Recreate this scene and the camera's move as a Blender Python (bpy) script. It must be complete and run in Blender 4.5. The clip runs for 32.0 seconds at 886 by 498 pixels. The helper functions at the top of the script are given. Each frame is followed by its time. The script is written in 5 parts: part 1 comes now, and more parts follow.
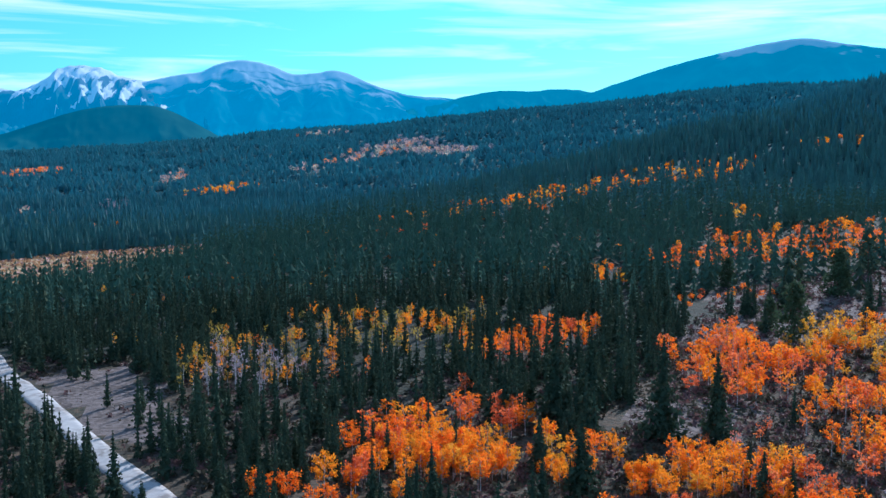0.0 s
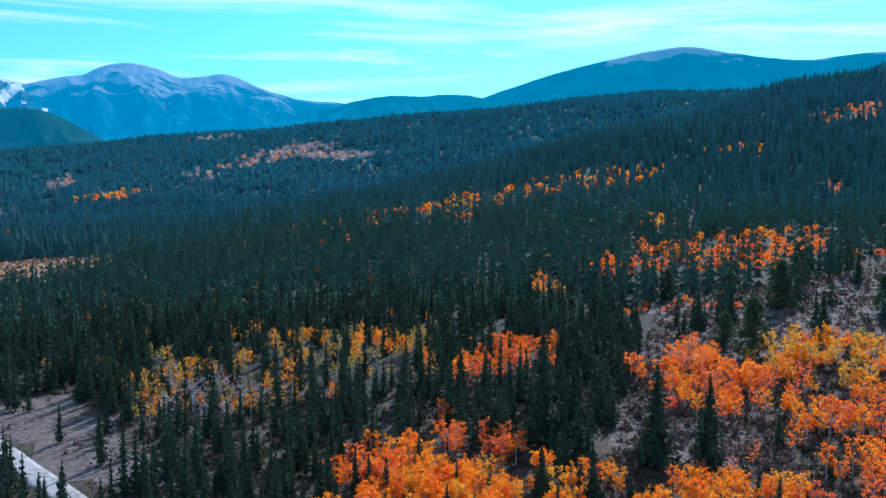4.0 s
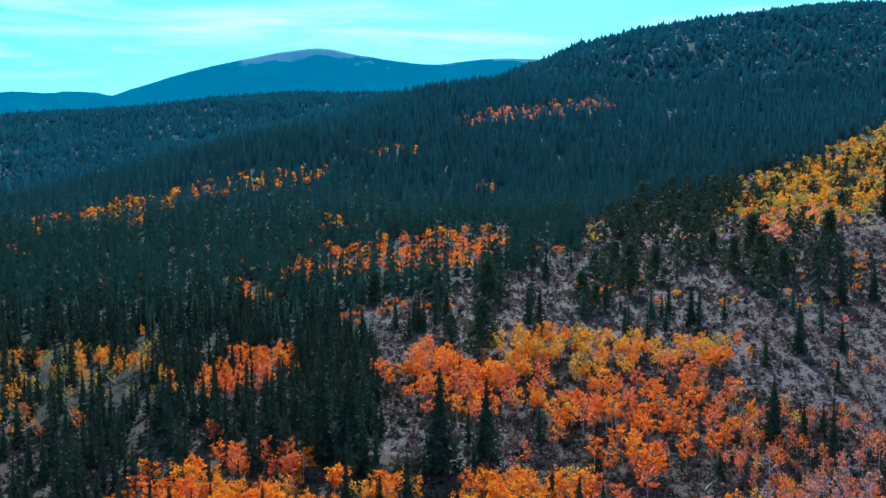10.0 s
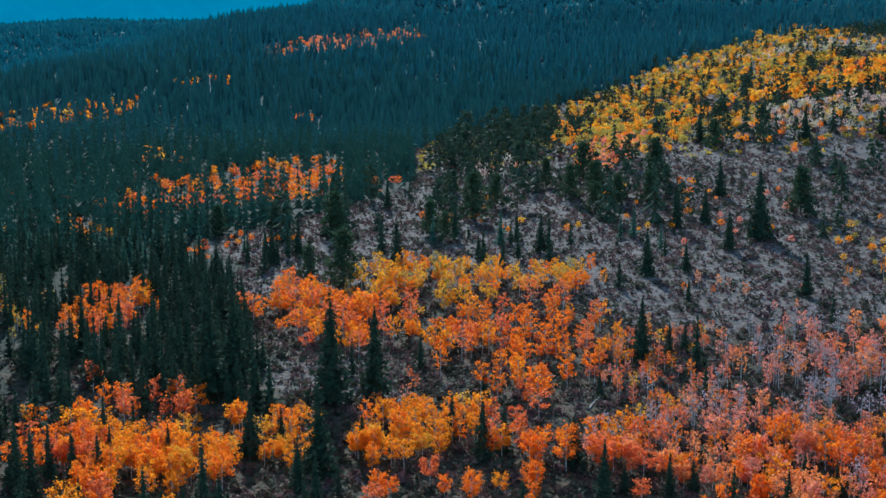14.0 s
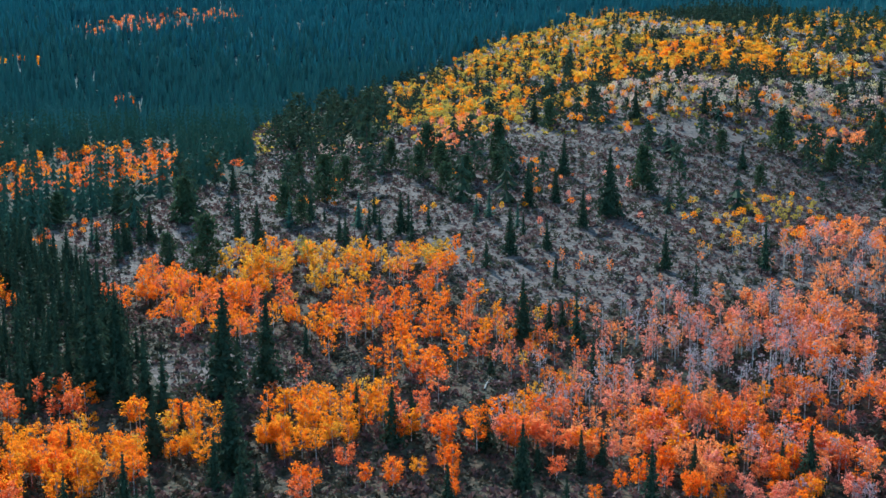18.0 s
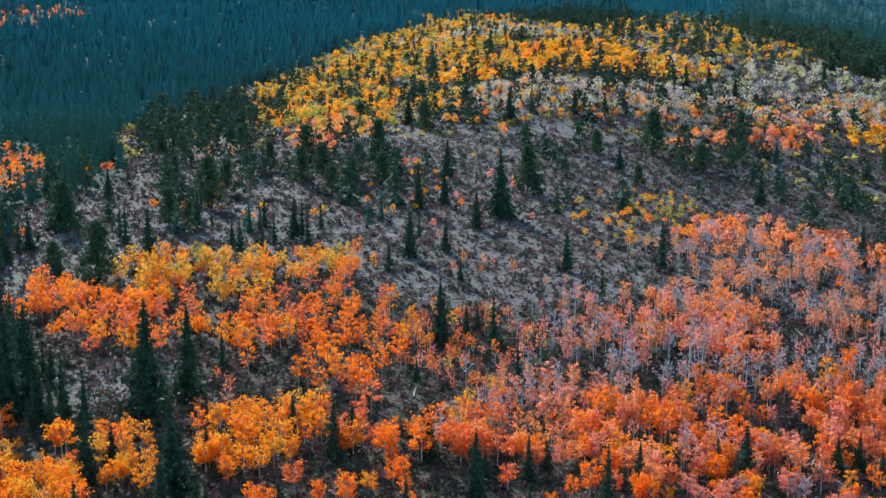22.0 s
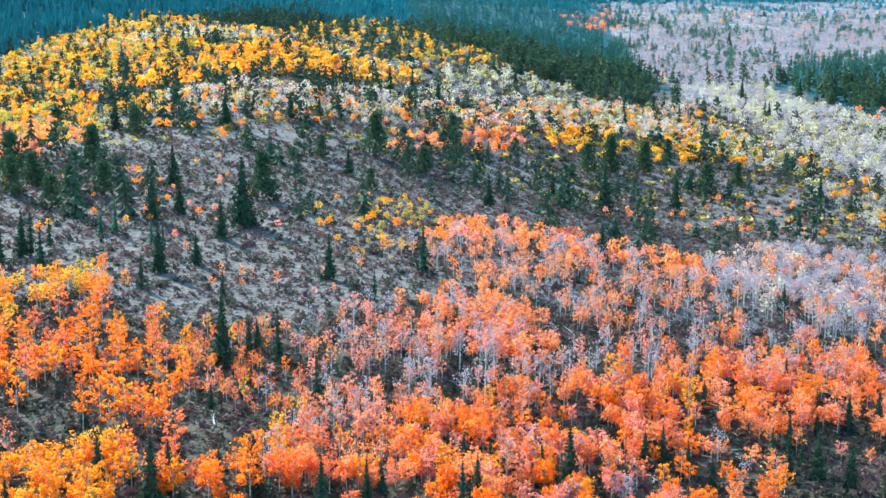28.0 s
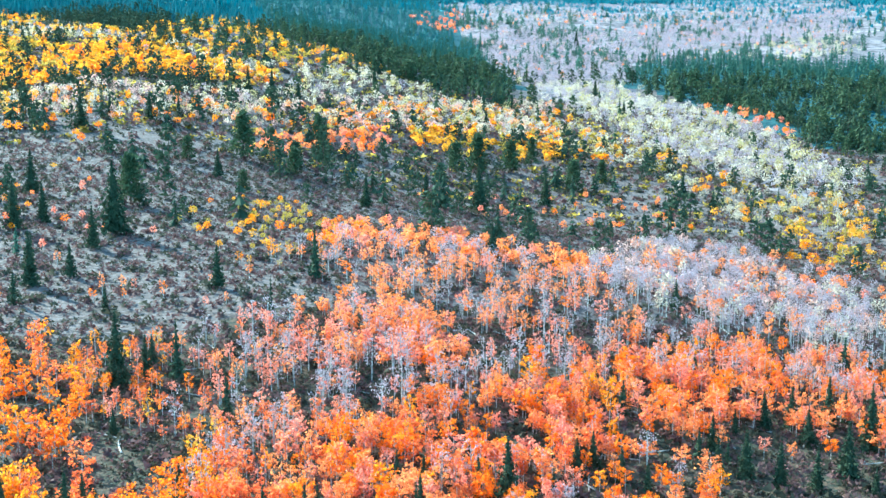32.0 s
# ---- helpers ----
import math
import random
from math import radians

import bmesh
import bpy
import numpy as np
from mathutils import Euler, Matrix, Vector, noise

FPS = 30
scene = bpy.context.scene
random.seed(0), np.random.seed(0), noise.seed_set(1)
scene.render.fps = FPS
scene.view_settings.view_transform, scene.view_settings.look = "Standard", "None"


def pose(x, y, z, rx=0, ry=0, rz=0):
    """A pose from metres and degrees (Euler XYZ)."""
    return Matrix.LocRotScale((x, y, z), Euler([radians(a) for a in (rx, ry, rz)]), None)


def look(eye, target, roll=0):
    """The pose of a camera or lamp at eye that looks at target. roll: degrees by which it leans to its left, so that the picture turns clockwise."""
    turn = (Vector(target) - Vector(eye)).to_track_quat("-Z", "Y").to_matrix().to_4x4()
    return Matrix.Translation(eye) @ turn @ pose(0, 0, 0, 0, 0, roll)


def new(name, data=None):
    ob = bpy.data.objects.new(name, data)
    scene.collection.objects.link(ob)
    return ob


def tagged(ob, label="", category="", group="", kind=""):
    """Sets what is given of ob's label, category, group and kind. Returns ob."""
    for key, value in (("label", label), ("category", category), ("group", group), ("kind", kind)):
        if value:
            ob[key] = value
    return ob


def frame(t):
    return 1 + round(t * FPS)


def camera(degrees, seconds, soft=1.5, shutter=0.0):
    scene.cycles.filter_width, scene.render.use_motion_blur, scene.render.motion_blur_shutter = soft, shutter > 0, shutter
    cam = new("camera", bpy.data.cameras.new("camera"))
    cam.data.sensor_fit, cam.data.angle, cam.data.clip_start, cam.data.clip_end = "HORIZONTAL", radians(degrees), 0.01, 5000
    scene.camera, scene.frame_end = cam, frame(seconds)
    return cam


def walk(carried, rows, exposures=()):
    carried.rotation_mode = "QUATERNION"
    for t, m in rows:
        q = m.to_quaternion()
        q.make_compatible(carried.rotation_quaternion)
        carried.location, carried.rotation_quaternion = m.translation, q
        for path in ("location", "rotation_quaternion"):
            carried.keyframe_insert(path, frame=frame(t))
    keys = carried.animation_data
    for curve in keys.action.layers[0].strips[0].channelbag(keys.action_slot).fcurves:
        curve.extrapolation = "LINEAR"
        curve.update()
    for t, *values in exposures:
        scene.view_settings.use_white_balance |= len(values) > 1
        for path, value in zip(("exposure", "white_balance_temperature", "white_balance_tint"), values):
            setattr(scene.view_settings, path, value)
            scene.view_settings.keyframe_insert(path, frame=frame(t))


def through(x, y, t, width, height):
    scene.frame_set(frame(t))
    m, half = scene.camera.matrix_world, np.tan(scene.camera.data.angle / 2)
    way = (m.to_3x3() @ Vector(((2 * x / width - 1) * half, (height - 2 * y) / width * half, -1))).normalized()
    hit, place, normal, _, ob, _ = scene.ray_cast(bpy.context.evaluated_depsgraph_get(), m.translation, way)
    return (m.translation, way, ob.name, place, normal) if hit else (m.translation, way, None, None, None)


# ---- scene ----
cam = camera(42.12, 32.0, soft=1.5)

# The flight: seconds, eye, bearing, tilt and lean in degrees.
FLIGHT = [
    (0, -0.00, 0.00, -0.00, 0.000, -4.598, -0.15),
    (0.5, -2.36, 1.10, 0.11, 0.707, -4.521, -0.06),
    (1, -4.40, 2.17, 0.30, 1.387, -4.497, 0.04),
    (1.5, -6.32, 3.23, 0.58, 2.114, -4.449, 0.07),
    (2, -8.18, 4.41, 0.95, 2.825, -4.438, 0.06),
    (2.5, -9.87, 5.61, 1.29, 3.494, -4.431, 0.06),
    (3, -11.54, 6.88, 1.62, 4.156, -4.417, 0.066),
    (3.5, -13.53, 8.29, 1.89, 4.887, -4.401, -0.014),
    (5.5, -20.68, 13.94, 2.50, 7.988, -4.334, 0.009),
    (6, -22.51, 15.58, 2.49, 8.951, -4.318, -0.006),
    (6.5, -23.94, 17.00, 2.44, 9.809, -4.304, 0.054),
    (7, -25.57, 18.28, 2.40, 10.771, -4.290, 0.081),
    (7.5, -27.36, 19.42, 2.47, 11.794, -4.280, 0.065),
    (8, -29.00, 20.05, 2.59, 12.777, -4.281, 0.028),
    (8.5, -30.67, 19.99, 2.81, 14.228, -4.279, 0.004),
    (9, -32.91, 19.56, 3.09, 17.573, -4.334, -0.105),
    (9.5, -34.66, 19.15, 3.33, 20.946, -4.403, -0.101),
    (10, -36.60, 19.60, 3.40, 23.797, -4.420, -0.090),
    (10.5, -38.19, 20.52, 3.27, 25.682, -4.395, -0.116),
    (11, -39.61, 21.65, 3.05, 26.694, -4.337, -0.248),
    (11.5, -41.20, 22.85, 3.02, 27.808, -4.922, -0.054),
    (12, -42.76, 23.73, 2.99, 28.898, -5.671, -0.061),
    (12.5, -44.19, 24.49, 2.97, 30.053, -6.450, -0.179),
    (13, -45.62, 25.32, 2.94, 31.282, -7.164, -0.236),
    (13.5, -46.97, 26.35, 2.92, 32.446, -7.590, -0.201),
    (14, -48.24, 27.41, 2.88, 33.723, -7.837, -0.166),
    (14.5, -49.48, 28.49, 2.81, 35.066, -8.061, -0.093),
    (16.5, -53.90, 33.24, 2.74, 39.903, -8.705, -0.273),
    (17, -54.91, 34.64, 2.68, 40.988, -8.742, -0.265),
    (17.5, -55.83, 36.16, 2.61, 42.090, -8.742, -0.227),
    (18, -56.68, 37.78, 2.57, 43.156, -8.750, -0.164),
    (18.5, -57.45, 39.38, 2.56, 44.164, -8.760, -0.132),
    (19, -58.10, 40.99, 2.58, 45.047, -8.766, -0.159),
    (19.5, -58.79, 42.60, 2.56, 45.950, -8.766, -0.176),
    (20, -59.60, 44.10, 2.53, 46.917, -8.761, -0.164),
    (20.5, -60.39, 45.53, 2.53, 47.889, -8.754, -0.132),
    (21, -61.02, 46.97, 2.52, 48.877, -8.735, -0.053),
    (21.5, -61.58, 48.49, 2.52, 49.788, -8.729, -0.012),
    (22, -62.11, 50.13, 2.53, 50.774, -8.724, 0.035),
    (22.5, -62.50, 51.85, 2.56, 51.765, -8.718, 0.096),
    (23, -62.87, 53.60, 2.56, 52.739, -8.726, 0.164),
    (23.5, -63.24, 55.24, 2.57, 53.662, -8.709, 0.194),
    (24, -63.72, 56.87, 2.68, 54.796, -8.710, 0.224),
    (24.5, -64.42, 58.45, 2.85, 56.341, -8.722, 0.298),
    (25, -65.05, 59.99, 3.10, 57.807, -8.733, 0.362),
    (25.5, -65.53, 61.60, 3.34, 59.249, -8.733, 0.386),
    (27.5, -63.72, 70.09, 1.83, 65.255, -8.484, 0.199),
    (28, -63.48, 71.79, 1.71, 66.785, -8.476, 0.167),
    (28.5, -63.40, 73.36, 1.63, 68.369, -8.469, 0.139),
    (29, -63.32, 74.86, 1.54, 69.944, -8.461, 0.147),
    (29.5, -63.14, 76.45, 1.52, 71.361, -8.462, 0.089),
    (30, -62.85, 78.00, 1.53, 72.651, -8.472, 0.041),
    (30.5, -62.39, 79.72, 1.50, 73.979, -8.461, 0.026),
    (31, -61.35, 81.70, 1.33, 74.863, -8.452, -0.008),
    (31.5, -59.63, 83.90, 0.98, 74.675, -8.437, -0.091),
    (32, -57.72, 85.87, 0.50, 74.469, -8.411, -0.105),
]


def flown(x, y, z, bearing, tilt, lean):
    b, a = radians(bearing), radians(tilt)
    way = Vector((math.sin(b) * math.cos(a), math.cos(b) * math.cos(a), math.sin(a)))
    return look((x, y, z), Vector((x, y, z)) + way * 100, lean)


walk(cam, [(row[0], flown(*row[1:])) for row in FLIGHT],
     exposures=[(0, 0.14, 5150, 14), (8, 0.02, 5250, 12), (12, -0.08, 5100, 5), (14.5, 0.10, 5120, 0), (20, 0.42, 5270, -1), (25.5, 0.82, 5290, -1), (28, 1.39, 5100, -7), (32, 1.70, 4890, -14)])

# ---- daylight: an autumn sun ahead of the camera, and a clear sky with thin streaks of cloud ----
SUN_BEARING, SUN_HEIGHT = 26.0, 30.0
world = bpy.data.worlds.new("sky")
scene.world = world
world.use_nodes = True
wt = world.node_tree
wt.nodes.clear()
sky = wt.nodes.new("ShaderNodeTexSky")
sky.sky_type, sky.sun_disc = "NISHITA", False
sky.sun_elevation, sky.sun_rotation = radians(SUN_HEIGHT), radians(SUN_BEARING)
sky.air_density, sky.dust_density, sky.ozone_density = 1.0, 0.6, 1.0
tint = wt.nodes.new("ShaderNodeMix")
tint.data_type, tint.blend_type = "RGBA", "MULTIPLY"
tint.inputs["Factor"].default_value = 1.0
tint.inputs["B"].default_value = (0.30, 0.86, 1.04, 1)
coord = wt.nodes.new("ShaderNodeTexCoord")
squash = wt.nodes.new("ShaderNodeMapping")
squash.inputs["Scale"].default_value = (2.2, 2.2, 26.0)
squash.inputs["Rotation"].default_value = (0.0, 0.05, 0.0)
wisps = wt.nodes.new("ShaderNodeTexNoise")
wisps.inputs["Scale"].default_value = 1.6
wisps.inputs["Detail"].default_value = 7.0
wisps.inputs["Roughness"].default_value = 0.55
wisps.inputs["Distortion"].default_value = 0.6
veil = wt.nodes.new("ShaderNodeValToRGB")
veil.color_ramp.elements[0].position, veil.color_ramp.elements[1].position = 0.47, 0.70
veil.color_ramp.elements[0].color, veil.color_ramp.elements[1].color = (0, 0, 0, 1), (0.8, 0.8, 0.8, 1)
cloud = wt.nodes.new("ShaderNodeMix")
cloud.data_type = "RGBA"
cloud.inputs["B"].default_value = (9.5, 10.0, 9.9, 1)
back = wt.nodes.new("ShaderNodeBackground")
back.inputs["Strength"].default_value = 0.115
out = wt.nodes.new("ShaderNodeOutputWorld")
wt.links.new(sky.outputs[0], tint.inputs["A"])
wt.links.new(coord.outputs["Generated"], squash.inputs["Vector"])
wt.links.new(squash.outputs[0], wisps.inputs["Vector"])
wt.links.new(wisps.outputs["Fac"], veil.inputs[0])
wt.links.new(veil.outputs[0], cloud.inputs["Factor"])
wt.links.new(tint.outputs["Result"], cloud.inputs["A"])
wt.links.new(cloud.outputs["Result"], back.inputs["Color"])
wt.links.new(back.outputs[0], out.inputs[0])
sun = new("sun", bpy.data.lights.new("sun", "SUN"))
sun.data.energy, sun.data.angle, sun.data.color = 4.8, radians(0.6), (1.0, 0.9, 0.76)
_b, _e = radians(SUN_BEARING), radians(SUN_HEIGHT)
sun.matrix_world = look((0, 0, 300), Vector((0, 0, 300)) - Vector((math.sin(_b) * math.cos(_e), math.cos(_b) * math.cos(_e), math.sin(_e))))

# ---- materials ----


def material(name):
    m = bpy.data.materials.new(name)
    m.use_nodes = True
    m.node_tree.nodes.clear()
    return m, m.node_tree.nodes, m.node_tree.links


def mixed(nodes, links, factor, a, b, blend="MIX"):
    """A colour mix; factor, a and b are sockets or values."""
    n = nodes.new("ShaderNodeMix")
    n.data_type, n.blend_type = "RGBA", blend
    for key, v in (("Factor", factor), ("A", a), ("B", b)):
        if isinstance(v, bpy.types.NodeSocket):
            links.new(v, n.inputs[key])
        elif key == "Factor":
            n.inputs[key].default_value = v
        else:
            n.inputs[key].default_value = (*v, 1)
    return n.outputs["Result"]


def noisy(nodes, links, size, low, high, detail=4.0, stretch=None):
    """A noise of that size in metres, stretched between two thresholds to 0..1."""
    g = nodes.new("ShaderNodeNewGeometry")
    n = nodes.new("ShaderNodeTexNoise")
    n.inputs["Scale"].default_value = 1.0 / size
    n.inputs["Detail"].default_value = detail
    if stretch:
        k = nodes.new("ShaderNodeMapping")
        k.inputs["Scale"].default_value = stretch
        links.new(g.outputs["Position"], k.inputs["Vector"])
        links.new(k.outputs[0], n.inputs["Vector"])
    else:
        links.new(g.outputs["Position"], n.inputs["Vector"])
    r = nodes.new("ShaderNodeMapRange")
    r.inputs["From Min"].default_value, r.inputs["From Max"].default_value = low, high
    links.new(n.outputs["Fac"], r.inputs["Value"])
    return r.outputs["Result"]


def leafage(name, dark, mid, light, through=0.72, rough=0.6):
    """Leaves: three tones, leaf by leaf and tree by tree, and light that shines through."""
    m, nodes, links = material(name)
    g = nodes.new("ShaderNodeNewGeometry")
    o = nodes.new("ShaderNodeObjectInfo")
    island = g.outputs["Random Per Island"]
    c = mixed(nodes, links, 0.22, mixed(nodes, links, island, dark, light), mid)
    c = mixed(nodes, links, noisy(nodes, links, 9.0, 0.35, 0.65), c, mid)
    c = mixed(nodes, links, noisy(nodes, links, 2.2, 0.56, 0.72), c, light)
    half = nodes.new("ShaderNodeMath")
    half.operation = "MULTIPLY"
    half.inputs[1].default_value = 0.45
    links.new(o.outputs["Random"], half.inputs[0])
    c = mixed(nodes, links, half.outputs[0], c, mid)
    d = nodes.new("ShaderNodeBsdfPrincipled")
    d.inputs["Roughness"].default_value = rough
    d.inputs["Specular IOR Level"].default_value = 0.04
    t = nodes.new("ShaderNodeBsdfTranslucent")
    s = nodes.new("ShaderNodeMixShader")
    s.inputs[0].default_value = through
    out = nodes.new("ShaderNodeOutputMaterial")
    links.new(c, d.inputs["Base Color"])
    links.new(c, t.inputs["Color"])
    links.new(d.outputs[0], s.inputs[1])
    links.new(t.outputs[0], s.inputs[2])
    links.new(s.outputs[0], out.inputs[0])
    return m


def rough_stuff(name, tones, sizes, rough=0.9, bump=0.0, bump_size=1.0):
    """A rough matt surface of several tones, each patch at its own size."""
    m, nodes, links = material(name)
    c = None
    for tone, size in zip(tones, sizes):
        if c is None:
            rgb = nodes.new("ShaderNodeRGB")
            rgb.outputs[0].default_value = (*tone, 1)
            c = rgb.outputs[0]
        else:
            c = mixed(nodes, links, noisy(nodes, links, size, 0.44, 0.62, 6.0), c, tone)
    d = nodes.new("ShaderNodeBsdfPrincipled")
    d.inputs["Roughness"].default_value = rough
    d.inputs["Specular IOR Level"].default_value = 0.2
    links.new(c, d.inputs["Base Color"])
    if bump:
        b = nodes.new("ShaderNodeBump")
        b.inputs["Strength"].default_value = bump
        b.inputs["Distance"].default_value = bump_size
        links.new(noisy(nodes, links, bump_size * 2, 0.2, 0.8, 8.0), b.inputs["Height"])
        links.new(b.outputs[0], d.inputs["Normal"])
    out = nodes.new("ShaderNodeOutputMaterial")
    links.new(d.outputs[0], out.inputs[0])
    return m


LEAF_ORANGE = leafage("orange_leaves", (0.80, 0.120, 0.010), (0.94, 0.220, 0.012), (0.95, 0.335, 0.018))
LEAF_AMBER = leafage("amber_leaves", (0.84, 0.20, 0.008), (0.93, 0.32, 0.010), (0.94, 0.42, 0.018))
LEAF_RED = leafage("red_leaves", (0.62, 0.09, 0.035), (0.82, 0.18, 0.06), (0.88, 0.29, 0.08))
LEAF_SALMON = leafage("salmon_leaves", (0.78, 0.175, 0.060), (0.93, 0.30, 0.098), (0.95, 0.43, 0.145))
LEAF_ROSE = leafage("rose_leaves", (0.66, 0.16, 0.11), (0.84, 0.27, 0.18), (0.90, 0.40, 0.27))
LEAF_YELLOW = leafage("yellow_leaves", (0.62, 0.26, 0.02), (0.81, 0.40, 0.03), (0.87, 0.49, 0.05))
LEAF_OLIVE = leafage("olive_leaves", (0.22, 0.19, 0.05), (0.45, 0.33, 0.06), (0.60, 0.40, 0.06))
LEAF_PALE = leafage("pale_cream_leaves", (0.46, 0.39, 0.29), (0.60, 0.51, 0.39), (0.68, 0.58, 0.45))
TWIGS = leafage("bare_twigs", (0.38, 0.28, 0.30), (0.52, 0.40, 0.43), (0.66, 0.55, 0.57), 0.3)
LEAF_STRAW = leafage("straw_leaves", (0.42, 0.34, 0.14), (0.56, 0.46, 0.20), (0.66, 0.56, 0.30))
LEAF_PINK = leafage("pink_grey_leaves", (0.42, 0.28, 0.28), (0.62, 0.40, 0.36), (0.72, 0.46, 0.34))
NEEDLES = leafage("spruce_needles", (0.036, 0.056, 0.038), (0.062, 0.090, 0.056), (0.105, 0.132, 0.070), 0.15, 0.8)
# The next four have air haze put into their colour, lighter and bluer.
NEEDLES_FAR = leafage("haze_blue_needles", (0.094, 0.220, 0.248), (0.142, 0.302, 0.330), (0.182, 0.352, 0.358), 0.6, 0.8)
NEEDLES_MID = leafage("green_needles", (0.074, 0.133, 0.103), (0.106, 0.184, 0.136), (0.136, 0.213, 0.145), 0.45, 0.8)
NEEDLES_RISING = leafage("half_hazed_needles", (0.084, 0.178, 0.175), (0.124, 0.246, 0.236), (0.160, 0.285, 0.258), 0.5, 0.8)
NEEDLES_DISTANT = leafage("hazed_far_needles", (0.100, 0.256, 0.306), (0.144, 0.331, 0.381), (0.175, 0.375, 0.406), 0.75, 0.8)
NEEDLES_PINE = leafage("pine_needles", (0.046, 0.070, 0.040), (0.082, 0.114, 0.058), (0.122, 0.155, 0.074), 0.2, 0.8)
BARK_PALE = rough_stuff("aspen_bark", [(0.70, 0.68, 0.63), (0.55, 0.52, 0.48), (0.18, 0.15, 0.13)], [1, 0.8, 0.22])
BARK_DARK = rough_stuff("spruce_bark", [(0.10, 0.07, 0.05), (0.16, 0.12, 0.09)], [1, 0.3])
SHRUB = leafage("sage_leaves", (0.042, 0.042, 0.031), (0.080, 0.076, 0.052), (0.135, 0.122, 0.080), 0.25)
SHRUB_RED = leafage("russet_shrub_leaves", (0.092, 0.050, 0.050), (0.170, 0.094, 0.090), (0.265, 0.160, 0.135), 0.25)
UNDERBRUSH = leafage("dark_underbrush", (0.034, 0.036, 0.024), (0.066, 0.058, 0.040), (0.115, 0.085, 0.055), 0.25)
WILLOW = leafage("willow_brush", (0.34, 0.17, 0.08), (0.50, 0.28, 0.14), (0.60, 0.38, 0.22), 0.3)
DEADWOOD = rough_stuff("weathered_wood", [(0.50, 0.46, 0.42), (0.30, 0.27, 0.24)], [1, 0.5])
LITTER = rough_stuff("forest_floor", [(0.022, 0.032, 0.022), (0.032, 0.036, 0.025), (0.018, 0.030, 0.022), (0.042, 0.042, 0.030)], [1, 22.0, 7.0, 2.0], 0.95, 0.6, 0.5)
# Far forest floor: canopy shade and blue haze put into its colour.
CANOPY_FLOOR = rough_stuff("hazy_shaded_floor", [(0.027, 0.090, 0.100), (0.040, 0.118, 0.126), (0.022, 0.072, 0.080)], [1, 40.0, 6.0], 0.95, 0.6, 3.0)
EARTH = rough_stuff("dry_hillside", [(0.118, 0.091, 0.082), (0.165, 0.130, 0.118), (0.079, 0.061, 0.053), (0.205, 0.165, 0.152)], [1, 26.0, 6.0, 1.4], 0.95, 0.6, 0.5)
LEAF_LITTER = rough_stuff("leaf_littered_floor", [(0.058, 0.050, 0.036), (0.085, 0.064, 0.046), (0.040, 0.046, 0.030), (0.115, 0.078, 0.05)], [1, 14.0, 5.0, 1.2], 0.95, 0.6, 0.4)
HEATH = rough_stuff("pale_far_hillside", [(0.23, 0.19, 0.195), (0.38, 0.315, 0.32), (0.115, 0.10, 0.10)], [1, 46.0, 11.0], 0.95, 0.6, 0.8)
GRAVEL = rough_stuff("pale_gravel", [(0.44, 0.42, 0.41), (0.28, 0.25, 0.23), (0.50, 0.48, 0.46)], [1, 5.0, 1.1], 0.95, 0.4, 0.12)
STRAW = rough_stuff("straw_meadow", [(0.42, 0.29, 0.15), (0.52, 0.38, 0.22), (0.30, 0.24, 0.11)], [1, 30.0, 9.0], 0.95, 0.5, 0.8)


def distance(name, woods, rock, snow, line, snow_line, glow, veil_colour, streaked=False):
    """Far mountains: woods below, rock above them, snow in the gullies, and blue emission mixed in as haze."""
    m, nodes, links = material(name)
    g = nodes.new("ShaderNodeNewGeometry")
    sep = nodes.new("ShaderNodeSeparateXYZ")
    links.new(g.outputs["Position"], sep.inputs[0])

    def above(at, soft, size, reach, stretch=None):
        n = noisy(nodes, links, size, 0.2, 0.8, 7.0, stretch)
        a = nodes.new("ShaderNodeMath")
        a.operation = "MULTIPLY_ADD"
        a.inputs[1].default_value = reach
        links.new(n, a.inputs[0])
        links.new(sep.outputs["Z"], a.inputs[2])
        r = nodes.new("ShaderNodeMapRange")
        r.inputs["From Min"].default_value, r.inputs["From Max"].default_value = at - soft + reach / 2, at + soft + reach / 2
        links.new(a.outputs[0], r.inputs["Value"])
        return r.outputs["Result"]
    c = mixed(nodes, links, noisy(nodes, links, 160, 0.4, 0.65, 7.0), woods, [v * 2.0 for v in woods])
    c = mixed(nodes, links, above(line, 30, 70, 230, (0.5, 1, 0.6)) if streaked else above(line, 9, 150, 170), c, rock)
    if snow:
        c = mixed(nodes, links, above(snow_line, 6, 42, 330, (1, 0.12, 0.22)), c, snow)
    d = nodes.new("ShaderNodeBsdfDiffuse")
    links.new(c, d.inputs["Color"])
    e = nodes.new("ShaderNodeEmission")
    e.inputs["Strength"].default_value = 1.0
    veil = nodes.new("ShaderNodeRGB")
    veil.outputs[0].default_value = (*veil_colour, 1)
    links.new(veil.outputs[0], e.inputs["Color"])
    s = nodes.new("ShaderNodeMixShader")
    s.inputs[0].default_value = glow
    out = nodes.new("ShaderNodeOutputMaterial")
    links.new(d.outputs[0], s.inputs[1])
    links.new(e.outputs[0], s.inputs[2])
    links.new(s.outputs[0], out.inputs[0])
    return m


